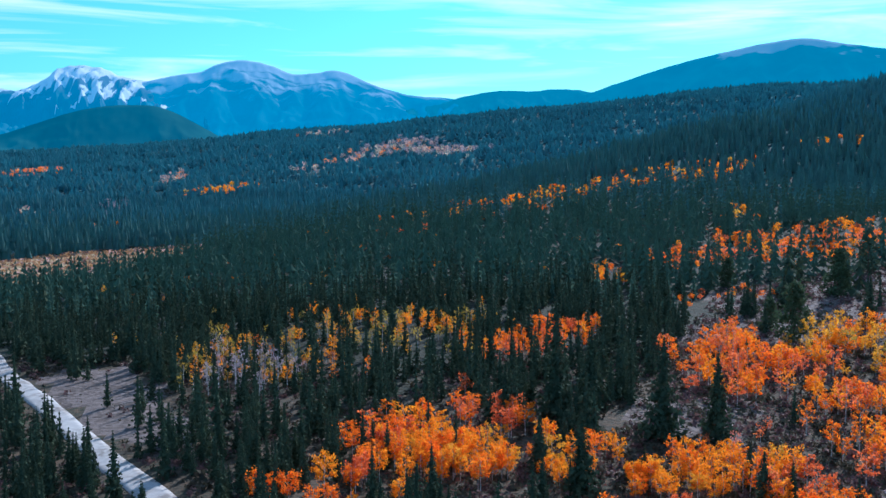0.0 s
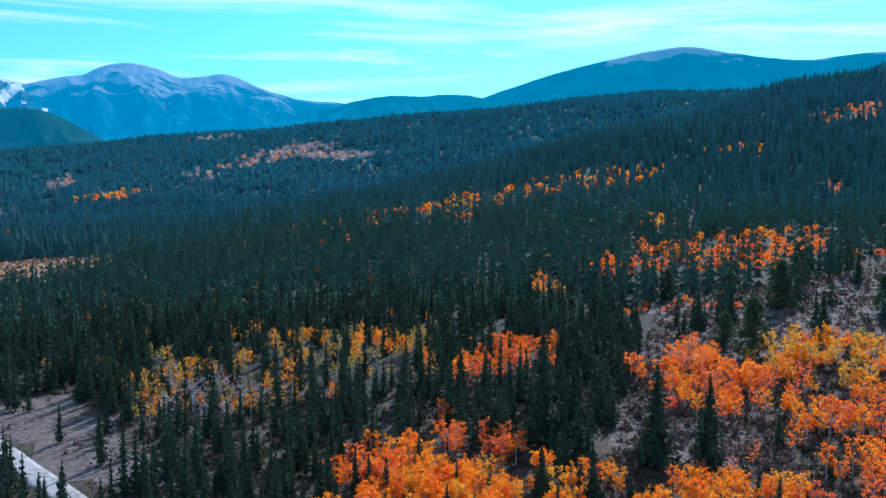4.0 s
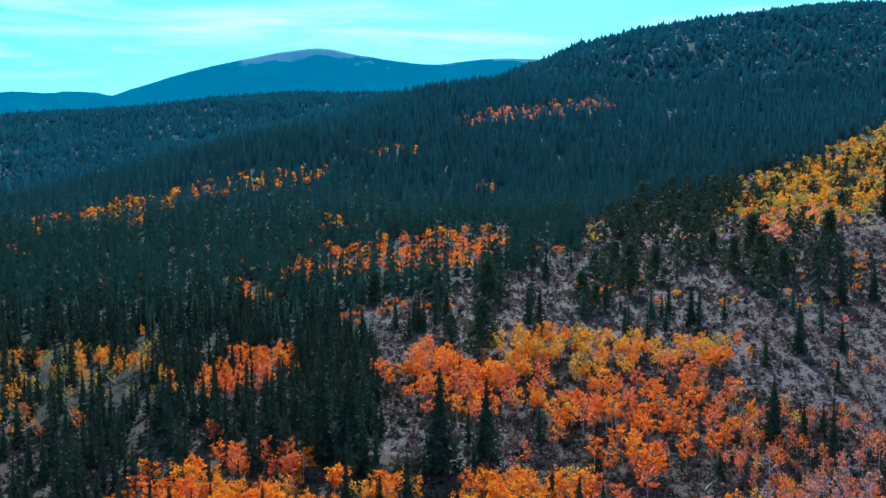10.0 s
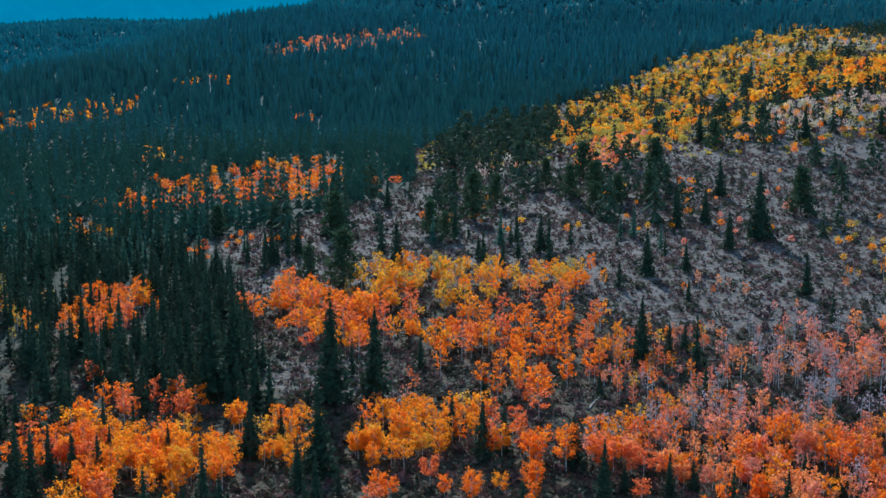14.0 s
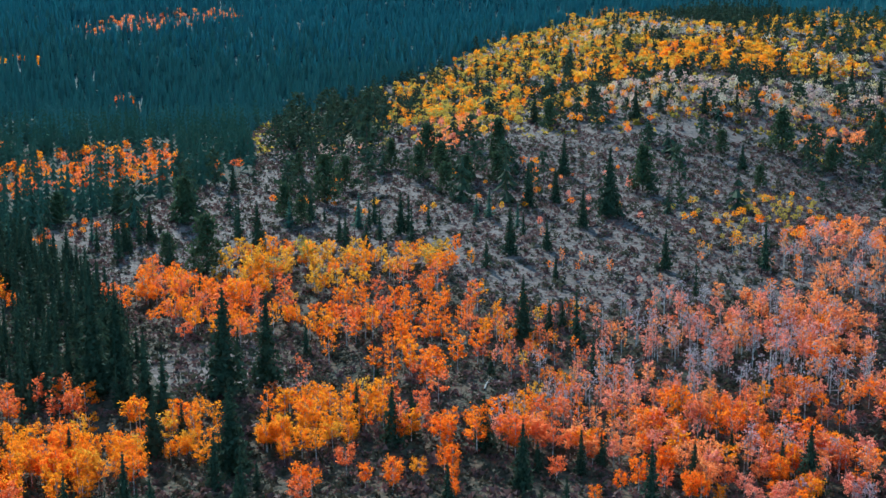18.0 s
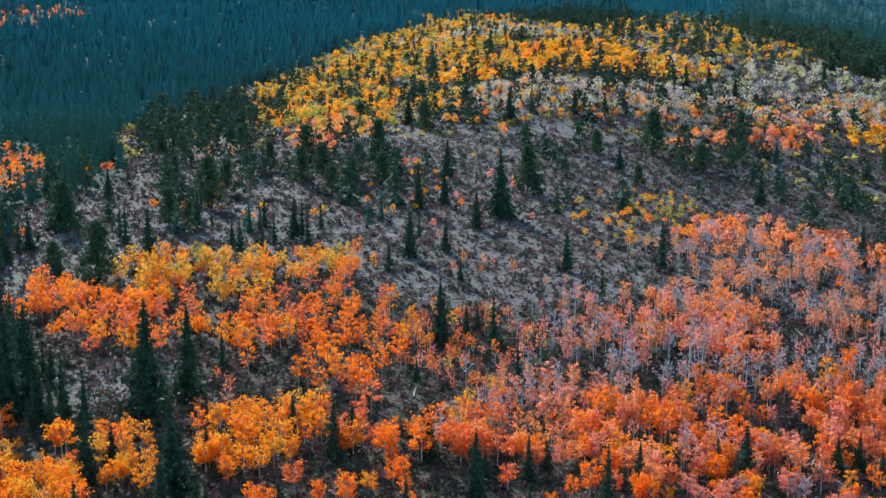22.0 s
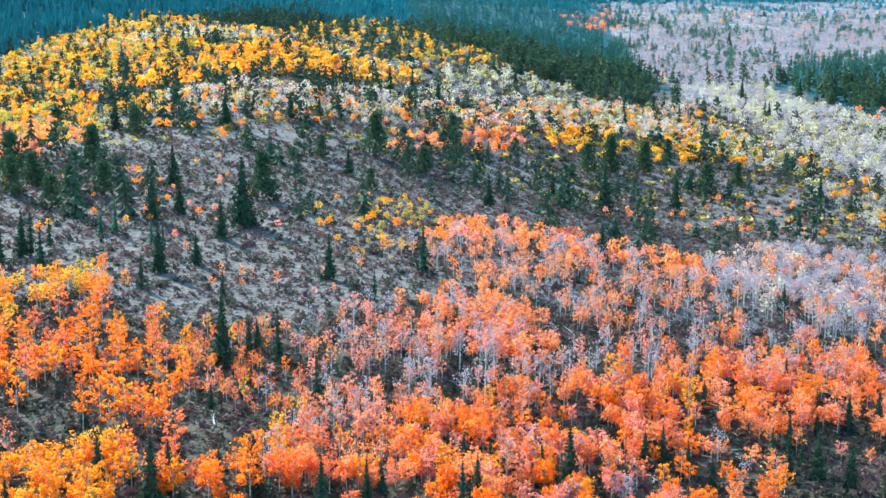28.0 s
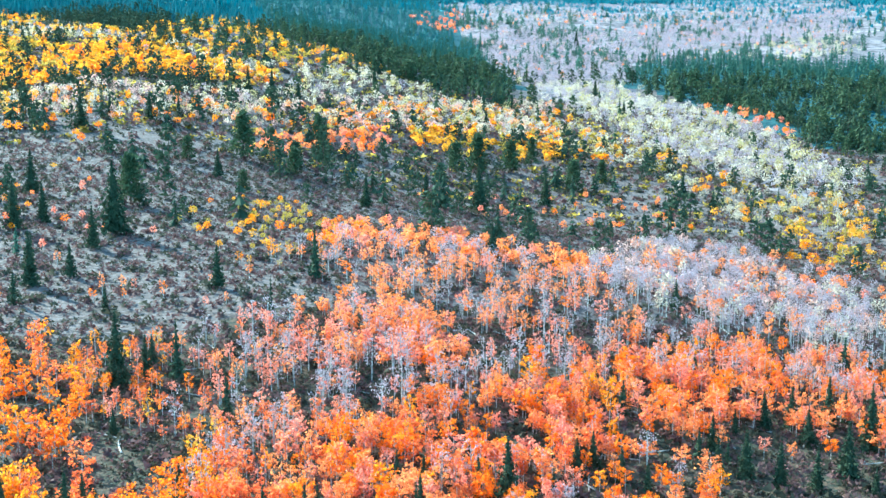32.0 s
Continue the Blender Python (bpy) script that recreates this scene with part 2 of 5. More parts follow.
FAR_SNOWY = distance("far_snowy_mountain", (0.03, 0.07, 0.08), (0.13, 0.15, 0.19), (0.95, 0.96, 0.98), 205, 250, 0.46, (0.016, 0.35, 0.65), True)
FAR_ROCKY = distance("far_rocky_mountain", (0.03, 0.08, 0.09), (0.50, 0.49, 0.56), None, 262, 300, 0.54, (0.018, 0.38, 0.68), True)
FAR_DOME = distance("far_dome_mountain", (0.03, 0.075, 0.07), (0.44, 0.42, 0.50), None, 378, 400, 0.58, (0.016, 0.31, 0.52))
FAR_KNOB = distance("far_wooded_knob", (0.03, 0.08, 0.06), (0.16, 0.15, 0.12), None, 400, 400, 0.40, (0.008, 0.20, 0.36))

# The lie of the land: heights along bearings from one middle point, bearing by bearing.
MID_X, MID_Y = -30.0, 25.0
RANGES = np.array([0.0, 80, 150, 220, 300, 400, 550, 750, 1000, 1400, 1900, 2600, 3400, 5200])
BEARINGS, HEIGHTS = [], []


def slope(bearing, *heights):
    """One bearing's heights, in metres, at RANGES."""
    BEARINGS.append(bearing)
    HEIGHTS.append(heights)


slope(-60, -55, -54, -54, -56, -60, -64, -66, -66, -66, -62, -50, -30, -20, -20)
slope(-40, -55, -52, -50, -52, -55, -60, -64, -66, -66, -60, -45, -20, 0, 0)
slope(-22, -55, -48, -47, -48, -50, -54, -60, -66, -66, -60, -38, -4, 20, 20)
slope(-10, -55, -47, -46, -46, -47, -48, -50, -56, -62, -58, -15, 38, 40, 40)
slope(0, -55, -46, -45, -44, -43, -42, -38, -36, -48, -50, 0, 78, 70, 70)
slope(8, -55, -46, -45, -43, -42, -40, -33, -20, -12, -25, 20, 112, 100, 90)
slope(16, -55, -47, -46, -44, -42, -40, -32, -14, 22, 30, 50, 146, 138, 100)
slope(24, -55, -48, -48, -45, -42, -38, -30, -22, 20, 85, 100, 150, 140, 110)
slope(32, -55, -50, -50, -46, -41, -36, -28, -24, 10, 85, 195, 200, 180, 150)
slope(42, -55, -52, -53, -48, -42, -34, -22, -19, 10, 85, 230, 300, 280, 250)
slope(52, -55, -54, -58, -50, -43, -36, -15, 4, 37, 84, 190, 300, 330, 330)
slope(62, -55, -56, -61, -56, -47, -46, -36, -6, 33, 72, 140, 220, 300, 320)
slope(72, -55, -58, -64, -62, -58, -60, -57, -34, -4, 34, 110, 190, 270, 290)
slope(82, -55, -60, -66, -68, -69, -69, -64, -48, -20, 25, 90, 160, 250, 280)
slope(95, -55, -60, -67, -70, -71, -70, -66, -52, -25, 20, 80, 150, 240, 270)
slope(115, -55, -60, -66, -69, -70, -70, -66, -55, -30, 10, 60, 120, 150, 150)
slope(140, -55, -58, -62, -64, -66, -66, -64, -60, -50, -30, 0, 20, 30, 30)
TABLE = np.array(HEIGHTS, float)


def spline(knots, values, at):
    """Catmull-Rom along the first axis of values, point by point."""
    knots = np.asarray(knots, float)
    at = np.clip(at, knots[0], knots[-1])
    i = np.clip(np.searchsorted(knots, at) - 1, 0, len(knots) - 2)
    grade = np.gradient(values, knots, axis=0)
    h = knots[i + 1] - knots[i]
    s = (at - knots[i]) / h
    return i, s, h, grade


def cubic(y0, y1, g0, g1, s, h):
    return ((2 * s**3 - 3 * s**2 + 1) * y0 + (s**3 - 2 * s**2 + s) * h * g0
            + (3 * s**2 - 2 * s**3) * y1 + (s**3 - s**2) * h * g1)


def waves(x, y):
    """Soft unevenness of the ground, -1 to 1."""
    return (np.sin(x * 0.061 + 1.3 * np.sin(y * 0.043)) * np.cos(y * 0.057 + 1.1 * np.sin(x * 0.031))
            + 0.5 * np.sin(x * 0.17 + 2 * np.sin(y * 0.09)) * np.cos(y * 0.15)) / 1.5


def height(x, y):
    """The ground's height at places x, y (arrays)."""
    x, y = np.asarray(x, float), np.asarray(y, float)
    dx, dy = x - MID_X, y - MID_Y
    r, b = np.hypot(dx, dy), np.degrees(np.arctan2(dx, dy))
    b = np.where(b < -130, b + 360, b)
    b = np.clip(b, -60, 140)
    u = np.log1p(r / 100)
    ku = np.log1p(RANGES / 100)
    i, s, h, grade = spline(BEARINGS, TABLE, b)
    j, q, k, _ = spline(ku, TABLE.T, u)

    def along(col):
        return cubic(TABLE[i, col], TABLE[i + 1, col], grade[i, col], grade[i + 1, col], s, h)
    lo, hi = along(j), along(j + 1)
    before, after = along(np.maximum(j - 1, 0)), along(np.minimum(j + 2, len(ku) - 1))
    g0 = (hi - before) / (ku[j + 1] - ku[np.maximum(j - 1, 0)])
    g1 = (after - lo) / (ku[np.minimum(j + 2, len(ku) - 1)] - ku[j])
    z = cubic(lo, hi, g0, g1, q, k)
    far = np.clip((r - 700) / 900, 0, 1)
    return z + waves(x, y) * np.clip(r / 150, 0, 1) * 0.9 + far * 7 * waves(x * 0.19 + 40, y * 0.19)



def mesh_of(name, verts, faces, mats, slots=None, smooth=False):
    """A mesh object from numpy arrays; faces all of one corner count."""
    verts, faces = np.asarray(verts, np.float32), np.asarray(faces, np.int32)
    me = bpy.data.meshes.new(name)
    n, k = faces.shape
    me.vertices.add(len(verts))
    me.vertices.foreach_set("co", verts.ravel())
    me.loops.add(n * k)
    me.loops.foreach_set("vertex_index", faces.ravel())
    me.polygons.add(n)
    me.polygons.foreach_set("loop_start", np.arange(0, n * k, k, dtype=np.int32))
    if slots is not None:
        me.polygons.foreach_set("material_index", np.asarray(slots, np.int32))
    me.polygons.foreach_set("use_smooth", np.full(n, smooth))
    for m in mats:
        me.materials.append(m)
    me.update(calc_edges=True)
    return me


def sheet(name, xs, ys, zs, mats, slots=None, wrap=False):
    """A grid of places (rows by columns) as one sheet."""
    a, b = xs.shape
    i = np.arange(a * b).reshape(a, b)
    nxt = np.roll(i, -1, axis=1) if wrap else i[:, 1:]
    cur = i if wrap else i[:, :-1]
    f = np.stack([cur[:-1], nxt[:-1], nxt[1:], cur[1:]], -1).reshape(-1, 4)
    return mesh_of(name, np.stack([xs, ys, zs], -1).reshape(-1, 3), f, mats, slots, True)


# ---- the ground, one sheet to the horizon ----
rings = np.concatenate([[0.01, 30, 60], np.geomspace(85, 4950, 150)])
turns = np.concatenate([np.arange(-45, 122, 0.5), np.arange(122, 315, 4.0)])
gr, gb = np.meshgrid(rings, np.radians(turns), indexing="ij")
gx, gy = MID_X + gr * np.sin(gb), MID_Y + gr * np.cos(gb)
gz = height(gx, gy)

def quad(*corners):
    return np.array(corners, float).reshape(-1, 2)


def inside(poly, x, y):
    """Which places lie inside a polygon."""
    hit = np.zeros(np.shape(x), bool)
    j = len(poly) - 1
    for i in range(len(poly)):
        (xi, yi), (xj, yj) = poly[i], poly[j]
        with np.errstate(divide="ignore", invalid="ignore"):
            hit ^= ((yi > y) != (yj > y)) & (x < (xj - xi) * (y - yi) / (yj - yi + 1e-12) + xi)
        j = i
    return hit


# The open hillside and the pale slope beyond it, as they lie in the plan.
OPEN = quad(185, 398, 85, 349, 55, 267, 30, 190, -1, 153, 20, 110, 60, 60, 123, 20, 668, -60, 776, 53, 1047, 196, 936, 323,
            968, 416, 1099, 572, 1187, 766, 911, 813, 724, 800, 530, 722, 328, 596, 262, 517)
GLADES = quad(-120, 110, -118, 268, -50, 268, -14, 228, -14, 130)
ASPEN_GROUND = quad(-25, 150, 0, 240, 50, 268, 82, 258, 130, 238, 112, 208, 160, 176, 190, 140, 270, 60, 120, 40, 40, 120)
BARE_BANK = quad(-42, 168, -62, 195, -86, 242, -75, 256, -56, 224, -42, 190)
PALE_SLOPE = quad(1976, 666, 2661, 366, 2662, -160, 1340, -120, 1261, 216, 1060, 221, 964, 305, 1271, 414)
KNOLL_FOREST = quad(1066, 849, 1967, 695, 1396, 491, 1285, 418, 934, 309, 811, 267, 790, 293, 800, 363, 768, 421, 759, 498, 819, 625)
PINE_STAND = quad(1098, 193, 1178, 161, 1142, 93, 1267, 48, 1330, -6, 821, 22, 803, 48, 906, 71, 970, 99, 993, 138, 1021, 180)
FOREST_EDGE = quad(376, 648, 483, 682, 421, 586, 261, 419, 229, 392, 209, 399, 184, 395)
# Ground under the cream aspens, coloured pale to stand for their massed stems.
CREAM_GROUND = quad(978, 297, 1055, 231, 952, 183, 892, 119, 807, 75, 694, 51, 638, 32, 581, 69, 612, 105, 674, 143, 768, 183, 825, 230)
CLEARING = quad(36, 210, 54, 217, 62, 209, 48, 189, 35, 188, 26, 194)

fx = (gx[:-1] + gx[1:]) / 2 + 7 * waves(gx[:-1] * 1.7, gy[:-1] * 1.7)
fy = (gy[:-1] + gy[1:]) / 2 + 7 * waves(gx[:-1] * 1.7 + 60, gy[:-1] * 1.7)
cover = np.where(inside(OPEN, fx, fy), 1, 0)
cover = np.where(inside(PALE_SLOPE, fx, fy) | inside(CREAM_GROUND, fx, fy), 2, cover)
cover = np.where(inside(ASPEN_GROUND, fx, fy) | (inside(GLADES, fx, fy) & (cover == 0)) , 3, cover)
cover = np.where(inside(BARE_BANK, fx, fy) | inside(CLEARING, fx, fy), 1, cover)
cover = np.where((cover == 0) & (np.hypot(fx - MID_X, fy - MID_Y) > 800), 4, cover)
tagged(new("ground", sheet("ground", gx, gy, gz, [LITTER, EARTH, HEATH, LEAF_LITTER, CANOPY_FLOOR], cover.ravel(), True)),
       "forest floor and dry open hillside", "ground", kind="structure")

# ---- the gravel road, in a gentle bend down to the valley ----
ROAD = quad(-22, 125, -38.7, 151.8, -48.8, 167.1, -59.5, 185.3, -70.5, 205.4, -84.7, 228.9, -99, 254, -118, 292, -140, 340)


def road_gap(x, y):
    """How far places are from the road's middle line."""
    best = np.full(np.shape(x), 1e9)
    for (ax, ay), (bx, by) in zip(ROAD[:-1], ROAD[1:]):
        ux, uy = bx - ax, by - ay
        s = np.clip(((x - ax) * ux + (y - ay) * uy) / (ux * ux + uy * uy), 0, 1)
        best = np.minimum(best, np.hypot(x - ax - s * ux, y - ay - s * uy))
    return best


def ribbon(name, line, half, lift, mat, label, category, step=2.0, ragged=0.0):
    """A strip that lies on the ground along a line, with sides that reach into it."""
    pts = []
    for (ax, ay), (bx, by) in zip(line[:-1], line[1:]):
        n = max(2, int(math.hypot(bx - ax, by - ay) / step))
        pts += [(ax + (bx - ax) * k / n, ay + (by - ay) * k / n) for k in range(n)]
    pts = np.array(pts)
    for _ in range(12):
        pts[1:-1] = (pts[:-2] + 2 * pts[1:-1] + pts[2:]) / 4
    d = np.gradient(pts, axis=0)
    d /= np.linalg.norm(d, axis=1)[:, None]
    side = np.stack([d[:, 1], -d[:, 0]], 1)
    across = np.array([-1.06, -1, -0.6, -0.2, 0.2, 0.6, 1, 1.06])
    crown = np.array([-0.5, 0.0, 0.06, 0.10, 0.10, 0.06, 0.0, -0.5])
    wob = 1 + ragged * np.sin(np.arange(len(pts))[:, None] * 0.7 + 3 * np.sign(across)[None]) * (np.abs(across) > 0.9)
    x = pts[:, :1] + side[:, :1] * across[None] * half * wob
    y = pts[:, 1:] + side[:, 1:] * across[None] * half * wob
    z = height(x, y) + lift + crown[None]
    return tagged(new(name, sheet(name, x, y, z, [mat])), label, category, kind="structure")


ribbon("road", ROAD, 2.2, 0.14, GRAVEL, "pale gravel road between dark spruces", "road", ragged=0.05)

# ---- the straw-coloured meadow on the valley floor ----
mu, mv = np.meshgrid(np.linspace(0, 1, 40), np.linspace(0, 2 * math.pi, 72), indexing="ij")
mx = -215 + mu * (95 + 14 * np.sin(3 * mv) + 9 * np.sin(7 * mv)) * np.cos(mv + 0.25 * mu)
my = 595 + mu * (150 + 20 * np.sin(2 * mv + 1) + 11 * np.sin(5 * mv)) * np.sin(mv)
tagged(new("meadow", sheet("meadow", mx, my, height(mx, my) + 0.35 - 0.5 * mu**6, [STRAW])),
       "straw-coloured dry meadow on the valley floor", "meadow", kind="structure")


# ---- the far mountains, a backdrop some four kilometres off ----
def mountain(name, mat, label, bearing_from, bearing_to, near, far, crest_at, crest, foot, rough, spurs):
    """A mountain as a relief: crest gives the skyline's angle (degrees) by bearing, seen from the flight."""
    b = np.linspace(bearing_from, bearing_to, 220)
    u = np.linspace(0, 1, 60)
    B, U = np.meshgrid(b, u)
    knots = np.array([c[0] for c in crest], float)
    angle = np.array([c[1] for c in crest], float)
    i, s, h, g = spline(knots, angle, B)
    top = np.tan(np.radians(cubic(angle[i], angle[i + 1], g[i], g[i + 1], s, h))) * crest_at + 2
    r = near + (far - near) * U
    c = (crest_at - near) / (far - near)
    rise = np.where(U < c, np.clip(U / c, 0, 1) ** 1.25, np.clip((1 - U) / (1 - c), 0, 1) ** 0.8)
    x, y = 0 + r * np.sin(np.radians(B)), 0 + r * np.cos(np.radians(B))
    gully = np.array([noise.ridged_multi_fractal(Vector((p * spurs, q * 2.2, spurs * 9)), 0.85, 2.1, 7, 1.0, 2.0)
                      for p, q in zip(B.ravel(), U.ravel())]).reshape(x.shape)
    gully = (gully - gully.mean()) / 1.2
    z = foot + (top - foot) * rise + gully * rough * (np.sin(np.clip(rise, 0, 1) * math.pi) + 0.06)
    tagged(new(name, sheet(name, x, y, z, [mat])), label, "mountain", kind="structure")


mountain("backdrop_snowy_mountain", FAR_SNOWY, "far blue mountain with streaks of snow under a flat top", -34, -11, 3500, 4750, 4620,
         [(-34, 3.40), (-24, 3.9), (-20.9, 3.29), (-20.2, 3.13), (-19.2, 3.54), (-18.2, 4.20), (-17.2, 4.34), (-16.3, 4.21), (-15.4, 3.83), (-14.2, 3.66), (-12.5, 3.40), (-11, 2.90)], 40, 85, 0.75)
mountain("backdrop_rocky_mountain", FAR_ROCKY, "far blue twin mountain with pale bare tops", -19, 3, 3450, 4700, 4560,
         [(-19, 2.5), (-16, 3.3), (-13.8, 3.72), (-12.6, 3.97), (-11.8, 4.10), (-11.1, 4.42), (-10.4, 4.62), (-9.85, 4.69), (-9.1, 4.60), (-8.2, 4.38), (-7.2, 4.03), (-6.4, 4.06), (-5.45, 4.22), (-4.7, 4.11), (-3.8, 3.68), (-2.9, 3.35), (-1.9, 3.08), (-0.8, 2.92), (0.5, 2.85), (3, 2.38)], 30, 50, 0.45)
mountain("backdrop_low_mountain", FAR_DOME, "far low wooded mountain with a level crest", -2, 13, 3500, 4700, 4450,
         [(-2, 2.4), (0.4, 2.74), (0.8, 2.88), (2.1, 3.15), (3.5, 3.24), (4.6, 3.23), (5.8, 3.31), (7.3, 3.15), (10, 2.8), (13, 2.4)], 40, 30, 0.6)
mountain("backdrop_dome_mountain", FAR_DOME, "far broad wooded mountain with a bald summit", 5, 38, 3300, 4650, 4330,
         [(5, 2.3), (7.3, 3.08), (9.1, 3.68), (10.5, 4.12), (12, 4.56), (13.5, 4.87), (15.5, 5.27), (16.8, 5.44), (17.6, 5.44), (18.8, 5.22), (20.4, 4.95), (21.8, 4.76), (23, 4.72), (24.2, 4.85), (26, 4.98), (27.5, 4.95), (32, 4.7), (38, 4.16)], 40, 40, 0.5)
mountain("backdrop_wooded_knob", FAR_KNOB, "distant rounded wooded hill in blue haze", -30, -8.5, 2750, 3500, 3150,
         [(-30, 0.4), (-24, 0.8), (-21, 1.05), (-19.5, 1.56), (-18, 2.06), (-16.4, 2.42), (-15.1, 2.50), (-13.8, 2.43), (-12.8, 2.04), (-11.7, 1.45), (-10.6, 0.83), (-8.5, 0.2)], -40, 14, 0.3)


# ---- trees ----
rng = np.random.default_rng(7)


def turned(n):
    """n random rotations as matrices."""
    q = rng.normal(size=(n, 4))
    q /= np.linalg.norm(q, axis=1)[:, None]
    w, x, y, z = q.T
    return np.stack([np.stack([1 - 2 * (y * y + z * z), 2 * (x * y - z * w), 2 * (x * z + y * w)], -1),
                     np.stack([2 * (x * y + z * w), 1 - 2 * (x * x + z * z), 2 * (y * z - x * w)], -1),
                     np.stack([2 * (x * z - y * w), 2 * (y * z + x * w), 1 - 2 * (x * x + y * y)], -1)], -2)


def tube(p0, p1, r0, r1, sides=5):
    """A tapered stem from p0 to p1."""
    p0, p1 = np.array(p0, float), np.array(p1, float)
    d = p1 - p0
    d /= np.linalg.norm(d)
    a = np.cross(d, (0.3, 0.9, 0.2))
    a /= np.linalg.norm(a)
    b = np.cross(d, a)
    t = np.arange(sides) * 2 * math.pi / sides
    ring = np.cos(t)[:, None] * a + np.sin(t)[:, None] * b
    v = np.concatenate([p0 + ring * r0, p1 + ring * r1])
    i = np.arange(sides)
    j = (i + 1) % sides
    return v, np.concatenate([np.stack([i, j, j + sides], 1), np.stack([i, j + sides, i + sides], 1)])


def joined(pieces):
    vs, fs, n = [], [], 0
    for v, f in pieces:
        vs.append(v)
        fs.append(f + n)
        n += len(v)
    return np.concatenate(vs), np.concatenate(fs)


def tufts(centres, size):
    """Leaf tufts: small bent leaves with random turns at the centres."""
    n = len(centres)
    base = np.array([(-0.45, -0.25, 0), (0.5, -0.1, 0.1), (-0.05, 0.5, 0)])
    grown = np.broadcast_to(size, n)[:, None, None] * rng.uniform(0.6, 1.4, (n, 1, 1))
    v = np.einsum("nij,kj->nki", turned(n), base) * grown + centres[:, None]
    return v.reshape(-1, 3), np.arange(3 * n).reshape(-1, 3)


LUMP = np.array([(1, 0, 0), (0.28, 0.95, 0.1), (-0.8, 0.55, -0.1), (-0.8, -0.6, 0.1), (0.3, -0.95, 0), (0, 0, 1), (0, 0, -0.75)])
LUMP_FACES = np.array([(0, 1, 5), (1, 2, 5), (2, 3, 5), (3, 4, 5), (4, 0, 5), (1, 0, 6), (2, 1, 6), (3, 2, 6), (4, 3, 6), (0, 4, 6)])


def lumps(centres, wide, high):
    """Clumps of foliage as seen from far: small uneven rounded bodies at the centres."""
    n = len(centres)
    a = rng.uniform(0, 6.28, n)
    c, s = np.cos(a)[:, None], np.sin(a)[:, None]
    k = LUMP[None] * rng.uniform(0.6, 1.3, (n, 7, 1)) * rng.uniform(0.7, 1.25, (n, 1, 1))
    v = np.stack([k[..., 0] * c - k[..., 1] * s, k[..., 0] * s + k[..., 1] * c, k[..., 2] * high / wide], -1) * wide + centres[:, None]
    return v.reshape(-1, 3), (LUMP_FACES[None] + 7 * np.arange(n)[:, None, None]).reshape(-1, 3)


def round_aspen(tall, wide, n, size, wood=True):
    """An aspen of the middle distance: trunk, compact uneven crown of leaf tufts."""
    d = rng.normal(size=(n, 3))
    d /= np.linalg.norm(d, axis=1)[:, None]
    lobe = 1 + 0.28 * np.sin(3 * np.arctan2(d[:, 1], d[:, 0]) + rng.uniform(0, 6)) * np.cos(2.5 * d[:, 2] + rng.uniform(0, 6))
    p = d * (rng.uniform(0.25, 1, (n, 1)) ** 0.5) * lobe[:, None] * (wide, wide, 0.29 * tall) + (0, 0, 0.62 * tall)
    p[:, :2] *= (1.12 - 0.5 * np.clip(p[:, 2:] / tall - 0.55, 0, 1))
    trunk = tube((0, 0, -0.4), (0, 0, tall * 0.75), 0.016 * tall, 0.006 * tall, 4) if wood else None
    return trunk, tufts(p, size)


def aspen(tall, wide, boughs, per, size, bare=0.0, bole=0.36):
    """An aspen: (trunk and limbs), (crown). Unit metres, foot at the origin."""
    lean = rng.normal(0, 0.02, 2)
    top = np.array([lean[0] * tall, lean[1] * tall, tall * 0.93])
    girth = 0.021 if bare else 0.016
    wood = [tube((0, 0, -0.4), top * 0.5, girth * tall, 0.7 * girth * tall, 5), tube(top * 0.5, top, 0.7 * girth * tall, 0.003 * tall, 4)]
    centres = []
    for k in range(boughs):
        h = tall * (bole + (0.96 - bole) * (k + rng.uniform(0, 0.9)) / boughs)
        spread = wide * math.sqrt(max(0.08, 1 - ((h / tall - 0.5 - bole * 0.4) / (0.55 - bole * 0.4)) ** 2))
        a = k * 2.4 + rng.uniform(-0.5, 0.5)
        tip = np.array([math.cos(a) * spread, math.sin(a) * spread, h + 0.03 * tall]) * (1, 1, 1)
        tip[:2] += top[:2] * h / tall
        root = top * max(0.3, (h - 0.13 * tall) / tall)
        wood.append(tube(root, tip, 0.004 * tall, 0.0012 * tall, 3))
        n = max(1, int(per * rng.uniform(0.6, 1.4) * (1 - bare * rng.uniform(0.4, 1.3))))
        along = rng.uniform(0.6, 1.05, (n, 1))
        blob = rng.normal(0, 1, (n, 3)) * (0.20 * wide, 0.20 * wide, 0.032 * tall)
        centres.append(root + (tip - root) * along + blob)
    crown = tufts(np.concatenate(centres), size)
    return joined(wood), crown


